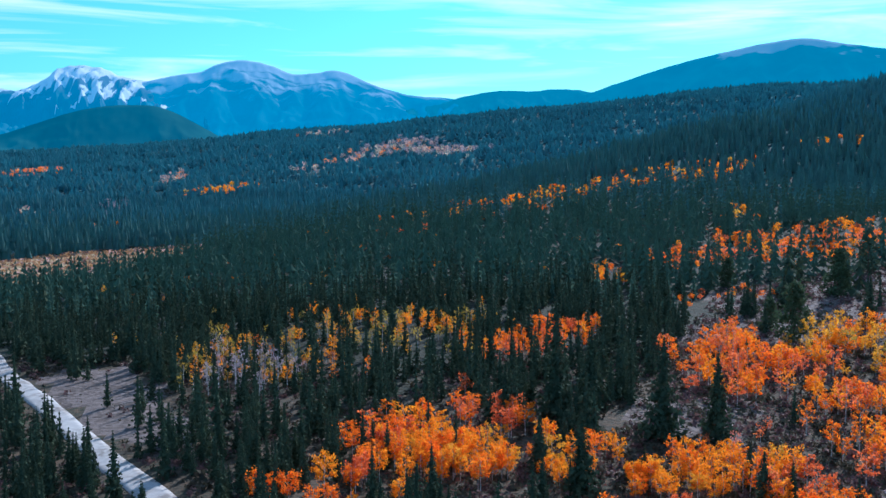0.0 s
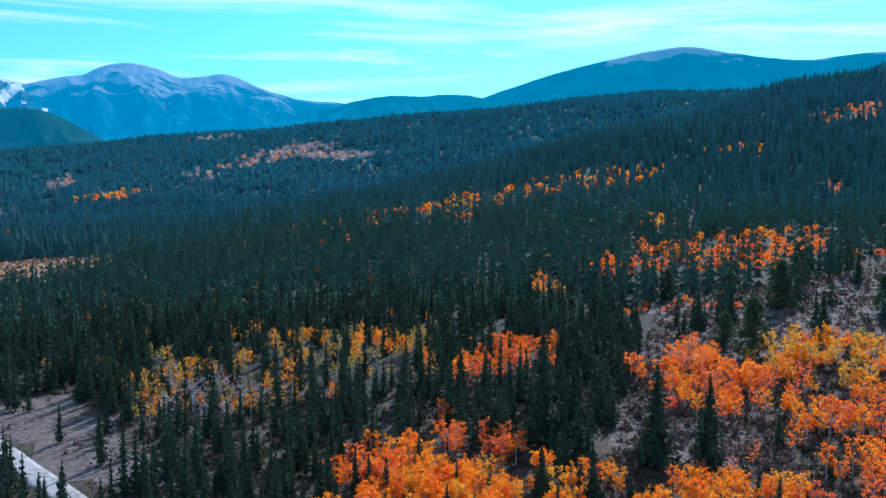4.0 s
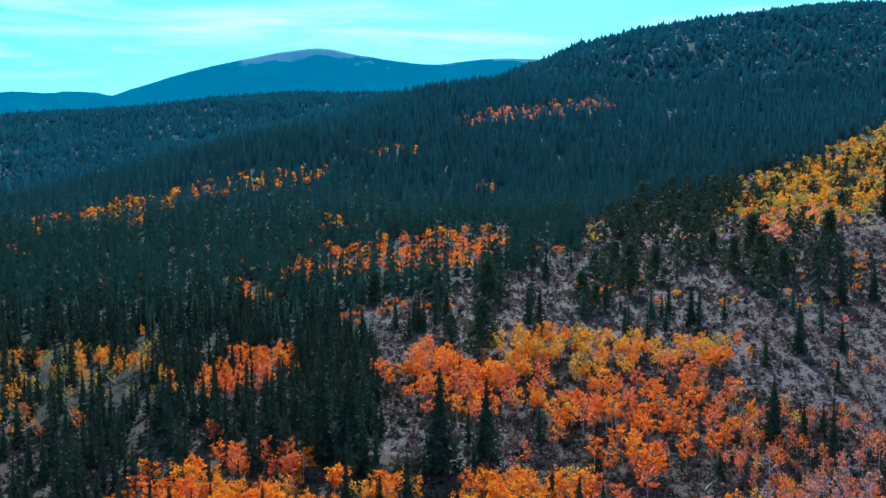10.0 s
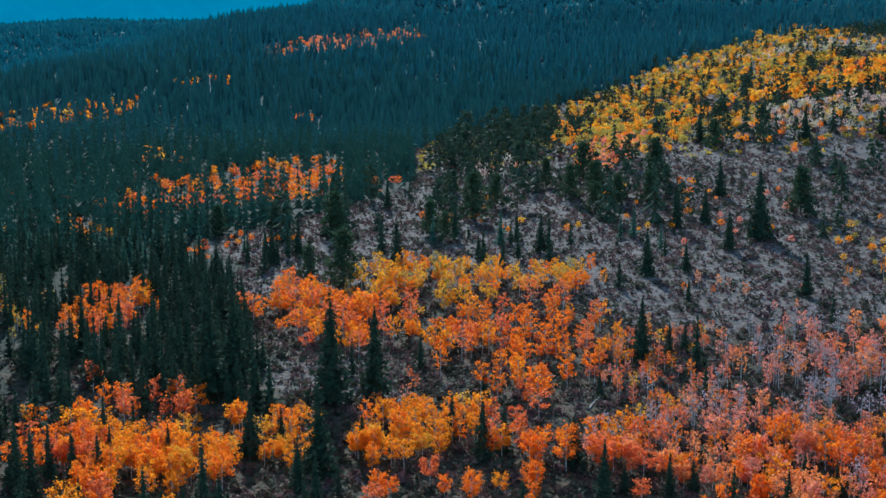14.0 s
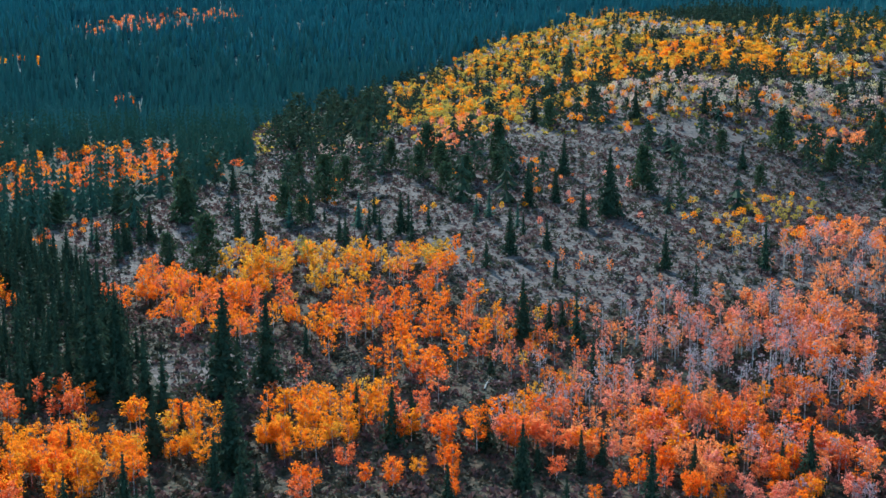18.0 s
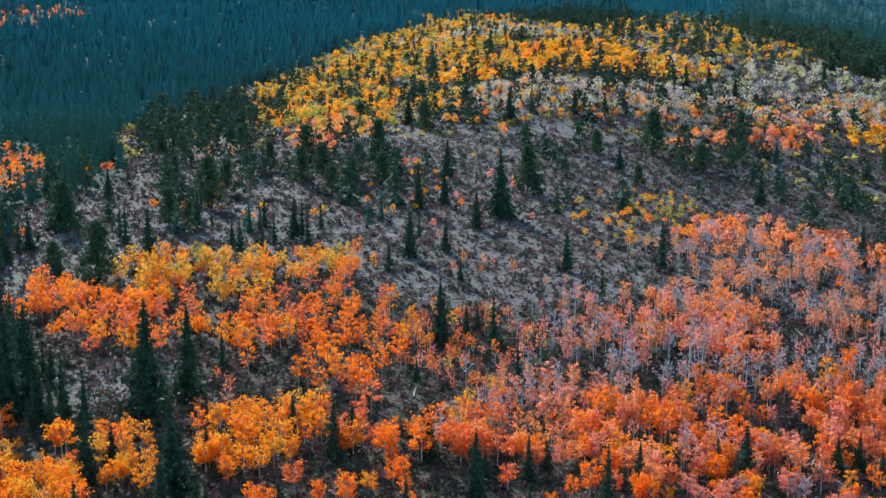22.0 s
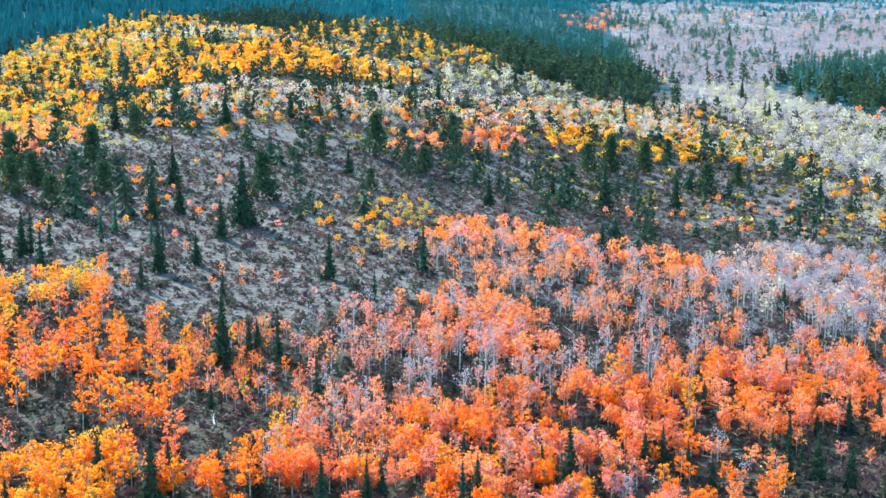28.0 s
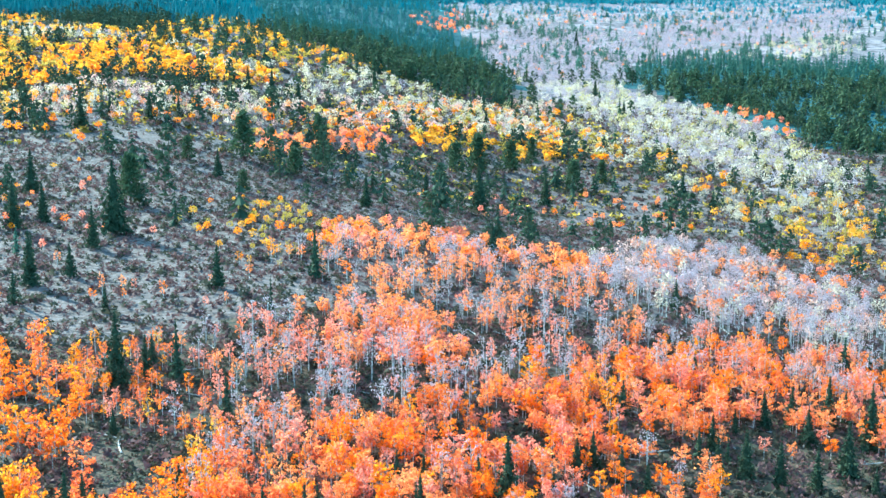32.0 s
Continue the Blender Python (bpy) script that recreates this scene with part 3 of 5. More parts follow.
def spruce(tall, wide, layers, points, ragged=0.25, drop=0.55, foot=0.06, skirts=False):
    """A spruce: (trunk), (crown of drooping whorls). Branch by branch, or, for far ones, whorl by whorl."""
    trunk = tube((0, 0, -0.4), (0, 0, tall * 0.97), 0.016 * tall, 0.002 * tall, 5)
    pieces = []
    for k in range(layers):
        u = (k + 0.5 * rng.uniform(0, 1)) / layers
        z = tall * (foot + (0.985 - foot) * u ** 0.92)
        r = wide * (1 - u) ** 0.72 * rng.uniform(0.72, 1.18) + 0.02 * tall * (1 - u) + 0.06
        n = max(4, int(points * (0.6 + 0.6 * (1 - u))))
        if skirts:
            a = np.arange(2 * n) * math.pi / n + rng.uniform(0, 6)
            long = np.where(np.arange(2 * n) % 2 == 0, 1.0, 0.42) * (1 + rng.uniform(-ragged, ragged, 2 * n))
            zz = z - drop * r * long * rng.uniform(0.6, 1.15, 2 * n)
            rim = np.stack([np.cos(a) * r * long, np.sin(a) * r * long, zz], 1)
            peak = np.array([[0, 0, z + (0.045 + 0.35 / layers) * tall]])
            i = np.arange(2 * n)
            pieces.append((np.concatenate([peak, rim]), np.stack([i + 1, (i + 1) % (2 * n) + 1, 0 * i], 1)))
            continue
        a = np.arange(n) * 2 * math.pi / n + rng.uniform(0, 6) + rng.uniform(-0.25, 0.25, n)
        long = r * (1 + rng.uniform(-ragged, ragged, n))
        fan = 2.1 / n * rng.uniform(0.8, 1.3, n)
        up = (0.03 + 0.22 / layers) * tall
        c, s = np.cos(a), np.sin(a)
        root = np.stack([0 * a, 0 * a, np.full(n, z + up)], 1)
        tip = np.stack([c * long, s * long, z - drop * long * rng.uniform(0.7, 1.2, n)], 1)
        wide_at = 0.62 * long

        def edge(sign):
            return np.stack([np.cos(a + sign * fan) * wide_at, np.sin(a + sign * fan) * wide_at,
                             z - drop * wide_at * rng.uniform(0.75, 1.5, n)], 1)
        v = np.stack([root, edge(-1), tip, edge(1)], 1).reshape(-1, 3)
        i = np.arange(n)[:, None] * 4
        pieces.append((v, np.concatenate([i + [0, 1, 2], i + [0, 2, 3]])))
    return trunk, joined(pieces)


def needled_spruce(tall, wide, layers, per, coarse=1.0):
    """A spruce of the near slope: trunk, and a crown of fine needle sprays along drooping, uneven branches."""
    trunk = tube((0, 0, -0.4), (0, 0, tall * 0.97), 0.016 * tall, 0.002 * tall, 5)
    at, core, fine = [], [], []
    for k in range(layers):
        u = (k + rng.uniform(0, 0.9)) / layers
        z = tall * (0.05 + 0.93 * u)
        r = wide * (1 - u) ** 0.9 * rng.uniform(0.75, 1.15) + 0.05
        n = max(3, int(7 * (1 - 0.5 * u)))
        a = np.arange(n) * 2 * math.pi / n + rng.uniform(0, 6, 1) + rng.uniform(-0.4, 0.4, n)
        long = r * rng.uniform(0.5, 1.25, n)
        for j in range(n):
            s = rng.uniform(0.15, 1.0, (per, 1)) ** 0.7
            way = np.array([math.cos(a[j]), math.sin(a[j]), -0.42])
            fine.append(np.full(per, 0.82 * coarse * (1 - 0.7 * u)))
            at.append(np.array([0, 0, z + 0.02 * tall]) + way * long[j] * s + rng.normal(0, 1 - 0.8 * u, (per, 3)) * (0.15, 0.15, 0.08))
    for k in range(6):
        u = k / 6
        core.append(tube((0, 0, tall * (0.05 + 0.9 * u)), (0, 0, tall * (0.05 + 0.9 * (u + 0.16))), 0.45 * wide * (1 - u) ** 0.9, 0.22 * wide * (1 - u) ** 0.9, 7))
    return trunk, joined([tufts(np.concatenate(at), np.concatenate(fine)), *core])


def pine(tall, wide, blobs, per, size, limbs=True):
    """A rounded pine: trunk and limbs, crown of needle tufts."""
    wood = [tube((0, 0, -0.4), (0, 0, tall * 0.9), 0.022 * tall, 0.004 * tall, 5)]
    centres = []
    for k in range(blobs):
        u = (k + rng.uniform(0, 0.8)) / blobs
        h = tall * (0.08 + 0.88 * u)
        r = wide * (1 - 0.95 * u) ** 0.8 * rng.uniform(0.45, 1.1)
        a = k * 2.4 + rng.uniform(-0.6, 0.6)
        tip = np.array([math.cos(a) * r, math.sin(a) * r, h])
        if limbs:
            wood.append(tube((0, 0, h - 0.05 * tall), tip, 0.006 * tall, 0.002 * tall, 3))
        centres.append(tip * (0.85, 0.85, 1) + rng.normal(0, 1, (per, 3)) * (0.20 * wide, 0.20 * wide, 0.035 * tall))
    return joined(wood), tufts(np.concatenate(centres), size)


LEAF_SHARE = {1: (1.0,), 2: (0.7, 0.3), 3: (0.6, 0.25, 0.15)}


def stand(name, label, category, kinds, x, y, scale, mats, smooth=False):
    """Very many trees of a few shapes as one object: kinds are ((wood), (crown)) pairs."""
    if len(x) == 0:
        return None
    z = height(x, y)
    pick = rng.integers(0, len(kinds), len(x))
    turn = rng.uniform(0, 2 * math.pi, len(x))
    vs, fs, ss, n = [], [], [], 0
    for k, kind in enumerate(kinds):
        at = np.nonzero(pick == k)[0]
        if len(at) == 0:
            continue
        c, s = np.cos(turn[at]), np.sin(turn[at])
        thick = scale[at] * rng.uniform(0.85, 1.18, len(at))
        leaf_of = 1 + rng.choice(len(mats) - 1, len(at), p=LEAF_SHARE[len(mats) - 1])
        for slot, shape in enumerate(kind):
            if shape is None:
                continue
            v, f = shape
            X = (v[None, :, 0] * c[:, None] - v[None, :, 1] * s[:, None]) * thick[:, None] + x[at][:, None]
            Y = (v[None, :, 0] * s[:, None] + v[None, :, 1] * c[:, None]) * thick[:, None] + y[at][:, None]
            Z = v[None, :, 2] * scale[at][:, None] + z[at][:, None]
            vs.append(np.stack([X, Y, Z], -1).reshape(-1, 3))
            fs.append((f[None] + (np.arange(len(at)) * len(v))[:, None, None] + n).reshape(-1, 3))
            ss.append(np.repeat(leaf_of if slot else np.zeros(len(at), int), len(f)))
            n += len(at) * len(v)
    me = mesh_of(name, np.concatenate(vs), np.concatenate(fs), mats, np.concatenate(ss), smooth)
    return tagged(new(name, me), label, category, kind="stuff")


MIXED_WITH = {LEAF_ORANGE: (LEAF_RED, LEAF_AMBER), LEAF_AMBER: (LEAF_ORANGE, LEAF_YELLOW), LEAF_SALMON: (LEAF_ROSE, LEAF_ORANGE), LEAF_ROSE: (LEAF_SALMON, LEAF_RED),
              LEAF_YELLOW: (LEAF_OLIVE, LEAF_AMBER), LEAF_RED: (LEAF_ROSE, LEAF_ORANGE), LEAF_PALE: (LEAF_STRAW, TWIGS), LEAF_STRAW: (LEAF_PALE, LEAF_OLIVE),
              LEAF_PINK: (LEAF_PALE, LEAF_SALMON), LEAF_OLIVE: (LEAF_AMBER, LEAF_YELLOW), TWIGS: (TWIGS, TWIGS)}


def in_stand(poly, n):
    """About n places spread inside a stand, its edge frayed."""
    (x0, y0), (x1, y1) = poly.min(axis=0), poly.max(axis=0)
    m = int(n * (x1 - x0) * (y1 - y0) / max(area(poly), 1)) + 1
    x, y = rng.uniform(x0, x1, m), rng.uniform(y0, y1, m)
    hit = inside(poly, x, y)
    fray = np.clip(np.hypot(*(poly.mean(axis=0) - (MID_X, MID_Y))) / 130, 1.2, 9)
    return x[hit] + rng.normal(0, fray, hit.sum()), y[hit] + rng.normal(0, fray, hit.sum())


def area(poly):
    x, y = poly.T
    return abs(np.dot(x, np.roll(y, -1)) - np.dot(y, np.roll(x, -1))) / 2


# The stands of aspen, as they lie in the plan.
STANDS = []


def aspens(label, leaf, density, poly, size=1.0, bare=0.0, clump=0.35, spruces=0.15):
    """A stand: trees to a square metre, its outline, and how thickly conifers stand in it."""
    STANDS.append((label, leaf, density, np.array(poly, float).reshape(-1, 2), size, bare, clump, spruces))


aspens("amber autumn aspens, dense, on the near slope", LEAF_AMBER, 0.1, (8, 173, 14, 176, 23, 177, 30, 178, 18, 160, 12, 164, 5, 155, -5, 155, -7, 157, -2, 168), 1.0, 0.0, 0.35, 0.06)
aspens("amber autumn aspens in a dense band", LEAF_AMBER, 0.1, (35, 176, 46, 173, 54, 172, 46, 161, 37, 158, 28, 156, 25, 160), 1.0, 0.0, 0.35, 0.05)
aspens("orange autumn aspens beside the amber band", LEAF_ORANGE, 0.075, (52, 170, 63, 164, 56, 155, 48, 149, 43, 155, 43, 160), 1.0, 0.0, 0.35, 0.08)
aspens("orange and red aspens below the band", LEAF_ORANGE, 0.03, (24, 156, 32, 152, 39, 151, 48, 143, 37, 129, 13, 142), 0.9, 0.1, 0.6, 0.35)
aspens("bright orange autumn aspens", LEAF_ORANGE, 0.075, (46, 241, 66, 269, 70, 262, 71, 242, 79, 227, 70, 213, 55, 208, 49, 210, 48, 220), 1.1, 0.0, 0.35, 0.05)
aspens("yellow autumn aspens above the orange ones", LEAF_YELLOW, 0.024, (72, 245, 93, 273, 101, 264, 113, 262, 116, 253, 123, 253, 139, 250, 130, 230, 121, 221, 114, 232, 106, 233, 90, 230, 78, 228), 1.1, 0.0, 0.35, 0.05)
aspens("amber autumn aspens above the orange ones", LEAF_AMBER, 0.03, (72, 245, 93, 273, 101, 264, 113, 262, 116, 253, 123, 253, 139, 250, 130, 230, 121, 221, 114, 232, 106, 233, 90, 230, 78, 228), 1.1, 0.0, 0.35, 0.05)
aspens("fiery orange autumn aspens", LEAF_ORANGE, 0.052, (84, 224, 96, 226, 106, 226, 116, 218, 100, 191, 83, 176, 67, 171, 58, 174, 62, 187, 63, 199, 70, 213), 1.05, 0.0, 0.5, 0.05)
aspens("sparse orange and red aspens over dark brush", LEAF_RED, 0.02, (61, 205, 60, 185, 54, 169, 45, 174, 39, 178), 0.8, 0.3, 0.7, 0.1)
aspens("orange aspens at a clearing", LEAF_ORANGE, 0.03, (38, 212, 42, 209, 33, 195, 29, 197), 0.9, 0, 0.5, 0.2)
aspens("red and amber aspens thin in leaf", LEAF_RED, 0.05, (104, 197, 129, 192, 119, 179, 85, 153, 75, 156, 78, 171), 0.85, 0.45, 0.5, 0.05)
aspens("amber and salmon aspens thin in leaf", LEAF_AMBER, 0.02, (104, 197, 129, 192, 119, 179, 85, 153, 75, 156, 78, 171), 0.85, 0.45, 0.5, 0.05)
aspens("orange autumn aspens, dense, on the near slope", LEAF_ORANGE, 0.055, (63, 159, 73, 155, 83, 151, 64, 137, 52, 132, 54, 141, 53, 148), 0.95, 0.1, 0.4, 0.12)
aspens("salmon-orange autumn aspens, dense", LEAF_SALMON, 0.045, (83, 151, 102, 142, 119, 141, 152, 128, 112, 111, 79, 128, 64, 137), 1.0, 0.1, 0.4, 0.08)
aspens("orange autumn aspens among salmon ones", LEAF_ORANGE, 0.028, (83, 151, 102, 142, 119, 141, 152, 128, 112, 111, 79, 128, 64, 137), 1.0, 0, 0.5, 0.08)
aspens("orange aspens low on the slope between spruces", LEAF_ORANGE, 0.03, (58, 136, 112, 111, 94, 104, 46, 123), 0.9, 0.1, 0.6, 0.4)
aspens("rose aspens with bare grey tops", LEAF_ROSE, 0.045, (128, 187, 148, 178, 137, 164, 144, 151, 119, 141, 102, 142, 83, 151), 0.95, 0.4, 0.5, 0.03)
aspens("bare grey aspens among rose ones", TWIGS, 0.014, (128, 187, 148, 178, 137, 164, 144, 151, 119, 141, 102, 142, 83, 151), 0.95, 0.4, 0.5, 0.03)
aspens("salmon-orange aspens with pale trunks", LEAF_SALMON, 0.045, (152, 174, 174, 172, 194, 165, 162, 149, 132, 138, 121, 142, 134, 162), 1.0, 0.15, 0.45, 0.03)
aspens("thin olive and amber aspens on the open slope", LEAF_OLIVE, 0.007, (246, 252, 298, 263, 306, 239, 241, 191, 209, 186, 197, 201, 200, 228), 0.8, 0.45, 0.5, 0.03)
aspens("small salmon aspens scattered over the brush", LEAF_SALMON, 0.008, (159, 226, 166, 214, 197, 201, 161, 178, 135, 198), 0.75, 0.2, 0.8, 0.03)
aspens("salmon aspens with white trunks", LEAF_SALMON, 0.04, (225, 204, 271, 209, 282, 183, 274, 152, 314, 141, 229, 123, 208, 107, 176, 119, 173, 137, 183, 161, 185, 181), 1.05, 0.2, 0.45, 0.04)
aspens("bare grey aspens with white trunks", TWIGS, 0.012, (211, 198, 243, 198, 262, 177, 263, 149, 289, 137, 229, 123, 208, 107, 176, 119, 173, 137, 183, 161, 185, 181), 1.05, 0.3, 0.5, 0.04)
aspens("olive aspens half out of leaf", LEAF_OLIVE, 0.01, (228, 232, 296, 248, 300, 229, 216, 191, 183, 192, 184, 205), 0.85, 0.45, 0.5, 0.03)
aspens("bare lavender aspens with white trunks", TWIGS, 0.045, (296, 136, 393, 128, 411, 96, 356, 76, 346, 49, 223, 57, 227, 76, 225, 99, 228, 118), 1.05, 0.2, 0.4, 0.02)
aspens("pale pink aspens among bare ones", LEAF_PINK, 0.02, (296, 136, 393, 128, 411, 96, 356, 76, 346, 49, 223, 57, 227, 76, 225, 99, 228, 118), 1.05, 0.2, 0.5, 0.02)
aspens("salmon aspens among bare ones", LEAF_SALMON, 0.01, (296, 136, 411, 96, 346, 49, 223, 57, 225, 99), 1.0, 0.1, 0.6, 0.02)
aspens("rose and lavender aspens thin in leaf", LEAF_ROSE, 0.03, (146, 181, 162, 169, 171, 157, 156, 135, 129, 126, 112, 133, 108, 148, 117, 159, 119, 171), 0.95, 0.4, 0.45, 0.02)
aspens("bare grey-violet aspens", TWIGS, 0.028, (146, 181, 162, 169, 171, 157, 156, 135, 129, 126, 112, 133, 108, 148, 117, 159, 119, 171), 0.95, 0.4, 0.45, 0.02)
aspens("salmon aspens, bright", LEAF_SALMON, 0.05, (152, 166, 167, 163, 177, 152, 152, 139, 132, 139, 137, 152), 1.05, 0.0, 0.3, 0.02)
aspens("dense orange aspens on the lower slope", LEAF_ORANGE, 0.028, (153, 129, 172, 112, 215, 101, 223, 79, 171, 78, 139, 97, 120, 109, 120, 124), 1.0, 0.05, 0.35, 0.06)
aspens("rose aspens below the bare ones", LEAF_ROSE, 0.03, (172, 142, 181, 120, 225, 99, 223, 57, 177, 60, 179, 95, 135, 127), 1.0, 0.2, 0.4, 0.04)
aspens("bare grey aspens below the lavender ones", TWIGS, 0.02, (172, 142, 181, 120, 225, 99, 223, 57, 177, 60, 179, 95, 135, 127), 1.0, 0.2, 0.4, 0.04)
aspens("salmon aspens on the lower slope", LEAF_SALMON, 0.056, (143, 129, 208, 91, 229, 65, 223, 57, 147, 62, 138, 87, 115, 108, 114, 124), 1.0, 0.15, 0.4, 0.08)
aspens("orange-red aspens on the slope's foot", LEAF_ORANGE, 0.018, (95, 148, 112, 139, 118, 123, 126, 96, 108, 86, 91, 100, 66, 124, 72, 134), 0.95, 0.1, 0.45, 0.15)
aspens("rose aspens with bare tops on the slope's foot", LEAF_ROSE, 0.02, (86, 168, 101, 150, 118, 123, 91, 100, 51, 144, 64, 152), 0.95, 0.35, 0.45, 0.05)
aspens("bare grey aspens on the slope's foot", TWIGS, 0.008, (86, 168, 101, 150, 118, 123, 151, 88, 91, 100, 51, 144, 64, 152), 0.95, 0.35, 0.45, 0.05)
aspens("salmon and rose aspens on the slope's foot", LEAF_SALMON, 0.024, (95, 148, 112, 139, 118, 123, 126, 96, 108, 86, 91, 100, 66, 124, 72, 134), 0.95, 0.15, 0.4, 0.12)
aspens("salmon aspens on the slope's foot", LEAF_SALMON, 0.04, (85, 160, 101, 150, 73, 133, 59, 132, 51, 144, 64, 152), 0.95, 0.2, 0.45, 0.05)
aspens("pale yellow aspens", LEAF_YELLOW, 0.022, (445, 79, 488, 57, 486, 41, 380, 47, 369, 67), 1.1, 0.2, 0.35, 0.05)
aspens("pale gold and cream aspens", LEAF_PALE, 0.016, (631, 155, 570, 112, 572, 69, 602, 34, 479, 41, 465, 82, 541, 125), 1.05, 0.15, 0.5, 0.06)
aspens("golden aspens among cream ones", LEAF_YELLOW, 0.006, (723, 166, 615, 115, 572, 69, 565, 36, 459, 43, 444, 81, 541, 125), 1.05, 0.15, 0.5, 0.06)
aspens("cream aspens nearly bare", LEAF_PALE, 0.027, (976, 287, 1041, 229, 941, 182, 874, 118, 794, 75, 679, 52, 626, 33, 588, 69, 619, 106, 681, 143, 768, 183, 826, 230), 1.15, 0.15, 0.25, 0.04)
aspens("bare grey aspens among cream ones", TWIGS, 0.01, (976, 287, 1041, 229, 941, 182, 874, 118, 794, 75, 679, 52, 626, 33, 588, 69, 619, 106, 681, 143, 768, 183, 826, 230), 1.15, 0.15, 0.25, 0.04)
aspens("salmon aspens at the edge of the pines", LEAF_SALMON, 0.012, (964, 131, 908, 89, 815, 56, 794, 71, 895, 114), 1.1, 0, 0.4, 0.2)
aspens("golden aspens in a pocket beside pines", LEAF_YELLOW, 0.03, (556, 286, 630, 281, 623, 250, 560, 238, 544, 262), 1.15, 0, 0.3, 0.1)
aspens("golden aspens in a pocket beside pines", LEAF_YELLOW, 0.03, (642, 241, 662, 216, 629, 199, 589, 208, 592, 225), 1.15, 0, 0.3, 0.1)
aspens("salmon aspens on the knoll's flank", LEAF_SALMON, 0.02, (423, 304, 515, 317, 538, 293, 482, 273, 449, 290, 373, 279), 1.0, 0.05, 0.45, 0.1)
aspens("cream and pink aspens on the flank", LEAF_PALE, 0.014, (613, 320, 765, 312, 778, 264, 784, 222, 691, 162, 605, 152, 654, 222, 639, 273), 1.0, 0.15, 0.5, 0.1)
aspens("olive-gold aspens on the flank", LEAF_OLIVE, 0.01, (613, 320, 765, 312, 778, 264, 784, 222, 691, 162, 605, 152, 654, 222, 639, 273), 1.0, 0.1, 0.5, 0.1)
aspens("small salmon aspens on the open slope", LEAF_SALMON, 0.006, (416, 234, 510, 192, 535, 138, 444, 110, 364, 163), 0.8, 0.2, 0.85, 0.03)
aspens("olive and yellow aspens on the knoll", LEAF_YELLOW, 0.009, (486, 680, 597, 733, 671, 742, 695, 687, 708, 627, 676, 576, 598, 566, 552, 579, 502, 611, 461, 621), 1.0, 0.1, 0.4, 0.22)
aspens("olive aspens on the knoll", LEAF_OLIVE, 0.019, (486, 680, 597, 733, 671, 742, 695, 687, 708, 627, 676, 576, 598, 566, 552, 579, 502, 611, 461, 621), 1.0, 0.1, 0.4, 0.22)
aspens("golden-orange aspens in a band on the knoll", LEAF_AMBER, 0.016, (517, 551, 567, 562, 610, 555, 682, 564, 693, 530, 672, 469, 673, 424, 659, 392, 610, 393, 568, 420, 564, 467, 521, 472, 497, 489), 1.05, 0, 0.25, 0.05)
aspens("yellow aspens in a band on the knoll", LEAF_YELLOW, 0.02, (517, 551, 567, 562, 610, 555, 682, 564, 693, 530, 672, 469, 673, 424, 659, 392, 610, 393, 568, 420, 564, 467, 521, 472, 497, 489), 1.05, 0, 0.25, 0.05)
aspens("yellow aspens on the top of the knoll", LEAF_YELLOW, 0.0102, (908, 878, 998, 854, 842, 685, 806, 601, 940, 619, 1162, 682, 893, 489, 881, 426, 840, 390, 687, 409, 691, 480, 708, 539, 716, 627, 734, 694), 1.0, 0.1, 0.6, 0.3)
aspens("pale olive aspens nearly bare", LEAF_PALE, 0.0119, (703, 719, 795, 690, 755, 591, 691, 480, 687, 409, 785, 384, 816, 336, 723, 318, 611, 354, 516, 382, 540, 411, 605, 391, 666, 466, 709, 561), 1.0, 0.2, 0.4, 0.12)
aspens("cream and pink aspens on the knoll", LEAF_PINK, 0.013, (412, 439, 495, 446, 516, 382, 602, 350, 723, 318, 880, 249, 711, 214, 608, 280, 472, 324, 395, 345, 354, 380), 1.0, 0.2, 0.5, 0.12)
aspens("olive-cream aspens on the knoll", LEAF_PALE, 0.01, (412, 439, 495, 446, 516, 382, 602, 350, 723, 318, 880, 249, 711, 214, 608, 280, 472, 324, 395, 345, 354, 380), 1.0, 0.2, 0.5, 0.12)
aspens("amber and salmon aspens on the knoll", LEAF_AMBER, 0.0055, (356, 422, 477, 433, 502, 374, 590, 345, 707, 313, 841, 241, 711, 214, 591, 274, 456, 316, 370, 330, 315, 350), 0.95, 0.1, 0.7, 0.12)
aspens("yellow aspens in a bright spot", LEAF_YELLOW, 0.0374, (393, 450, 436, 466, 445, 447, 368, 391, 364, 414), 1.0, 0, 0.3, 0.05)
aspens("salmon autumn aspens on the knoll", LEAF_SALMON, 0.034, (312, 445, 344, 443, 287, 382, 262, 364, 255, 383), 1.0, 0.1, 0.35, 0.1)
aspens("amber and yellow aspens on the knoll's edge", LEAF_AMBER, 0.005, (433, 631, 494, 629, 517, 560, 325, 396, 368, 470, 290, 443, 351, 533), 1.0, 0.05, 0.6, 0.25)
aspens("olive aspens on the knoll's edge", LEAF_OLIVE, 0.017, (433, 631, 494, 629, 517, 560, 304, 377, 284, 390, 290, 443, 351, 533), 1.0, 0.15, 0.5, 0.25)
aspens("olive and yellow aspens along the knoll's crest", LEAF_OLIVE, 0.022, (649, 769, 733, 801, 813, 801, 835, 755, 702, 670, 626, 678, 604, 700), 1.0, 0.1, 0.4, 0.45)
aspens("yellow aspens along the knoll's crest", LEAF_YELLOW, 0.008, (649, 769, 733, 801, 813, 801, 835, 755, 702, 670, 626, 678, 604, 700), 1.0, 0.1, 0.5, 0.45)
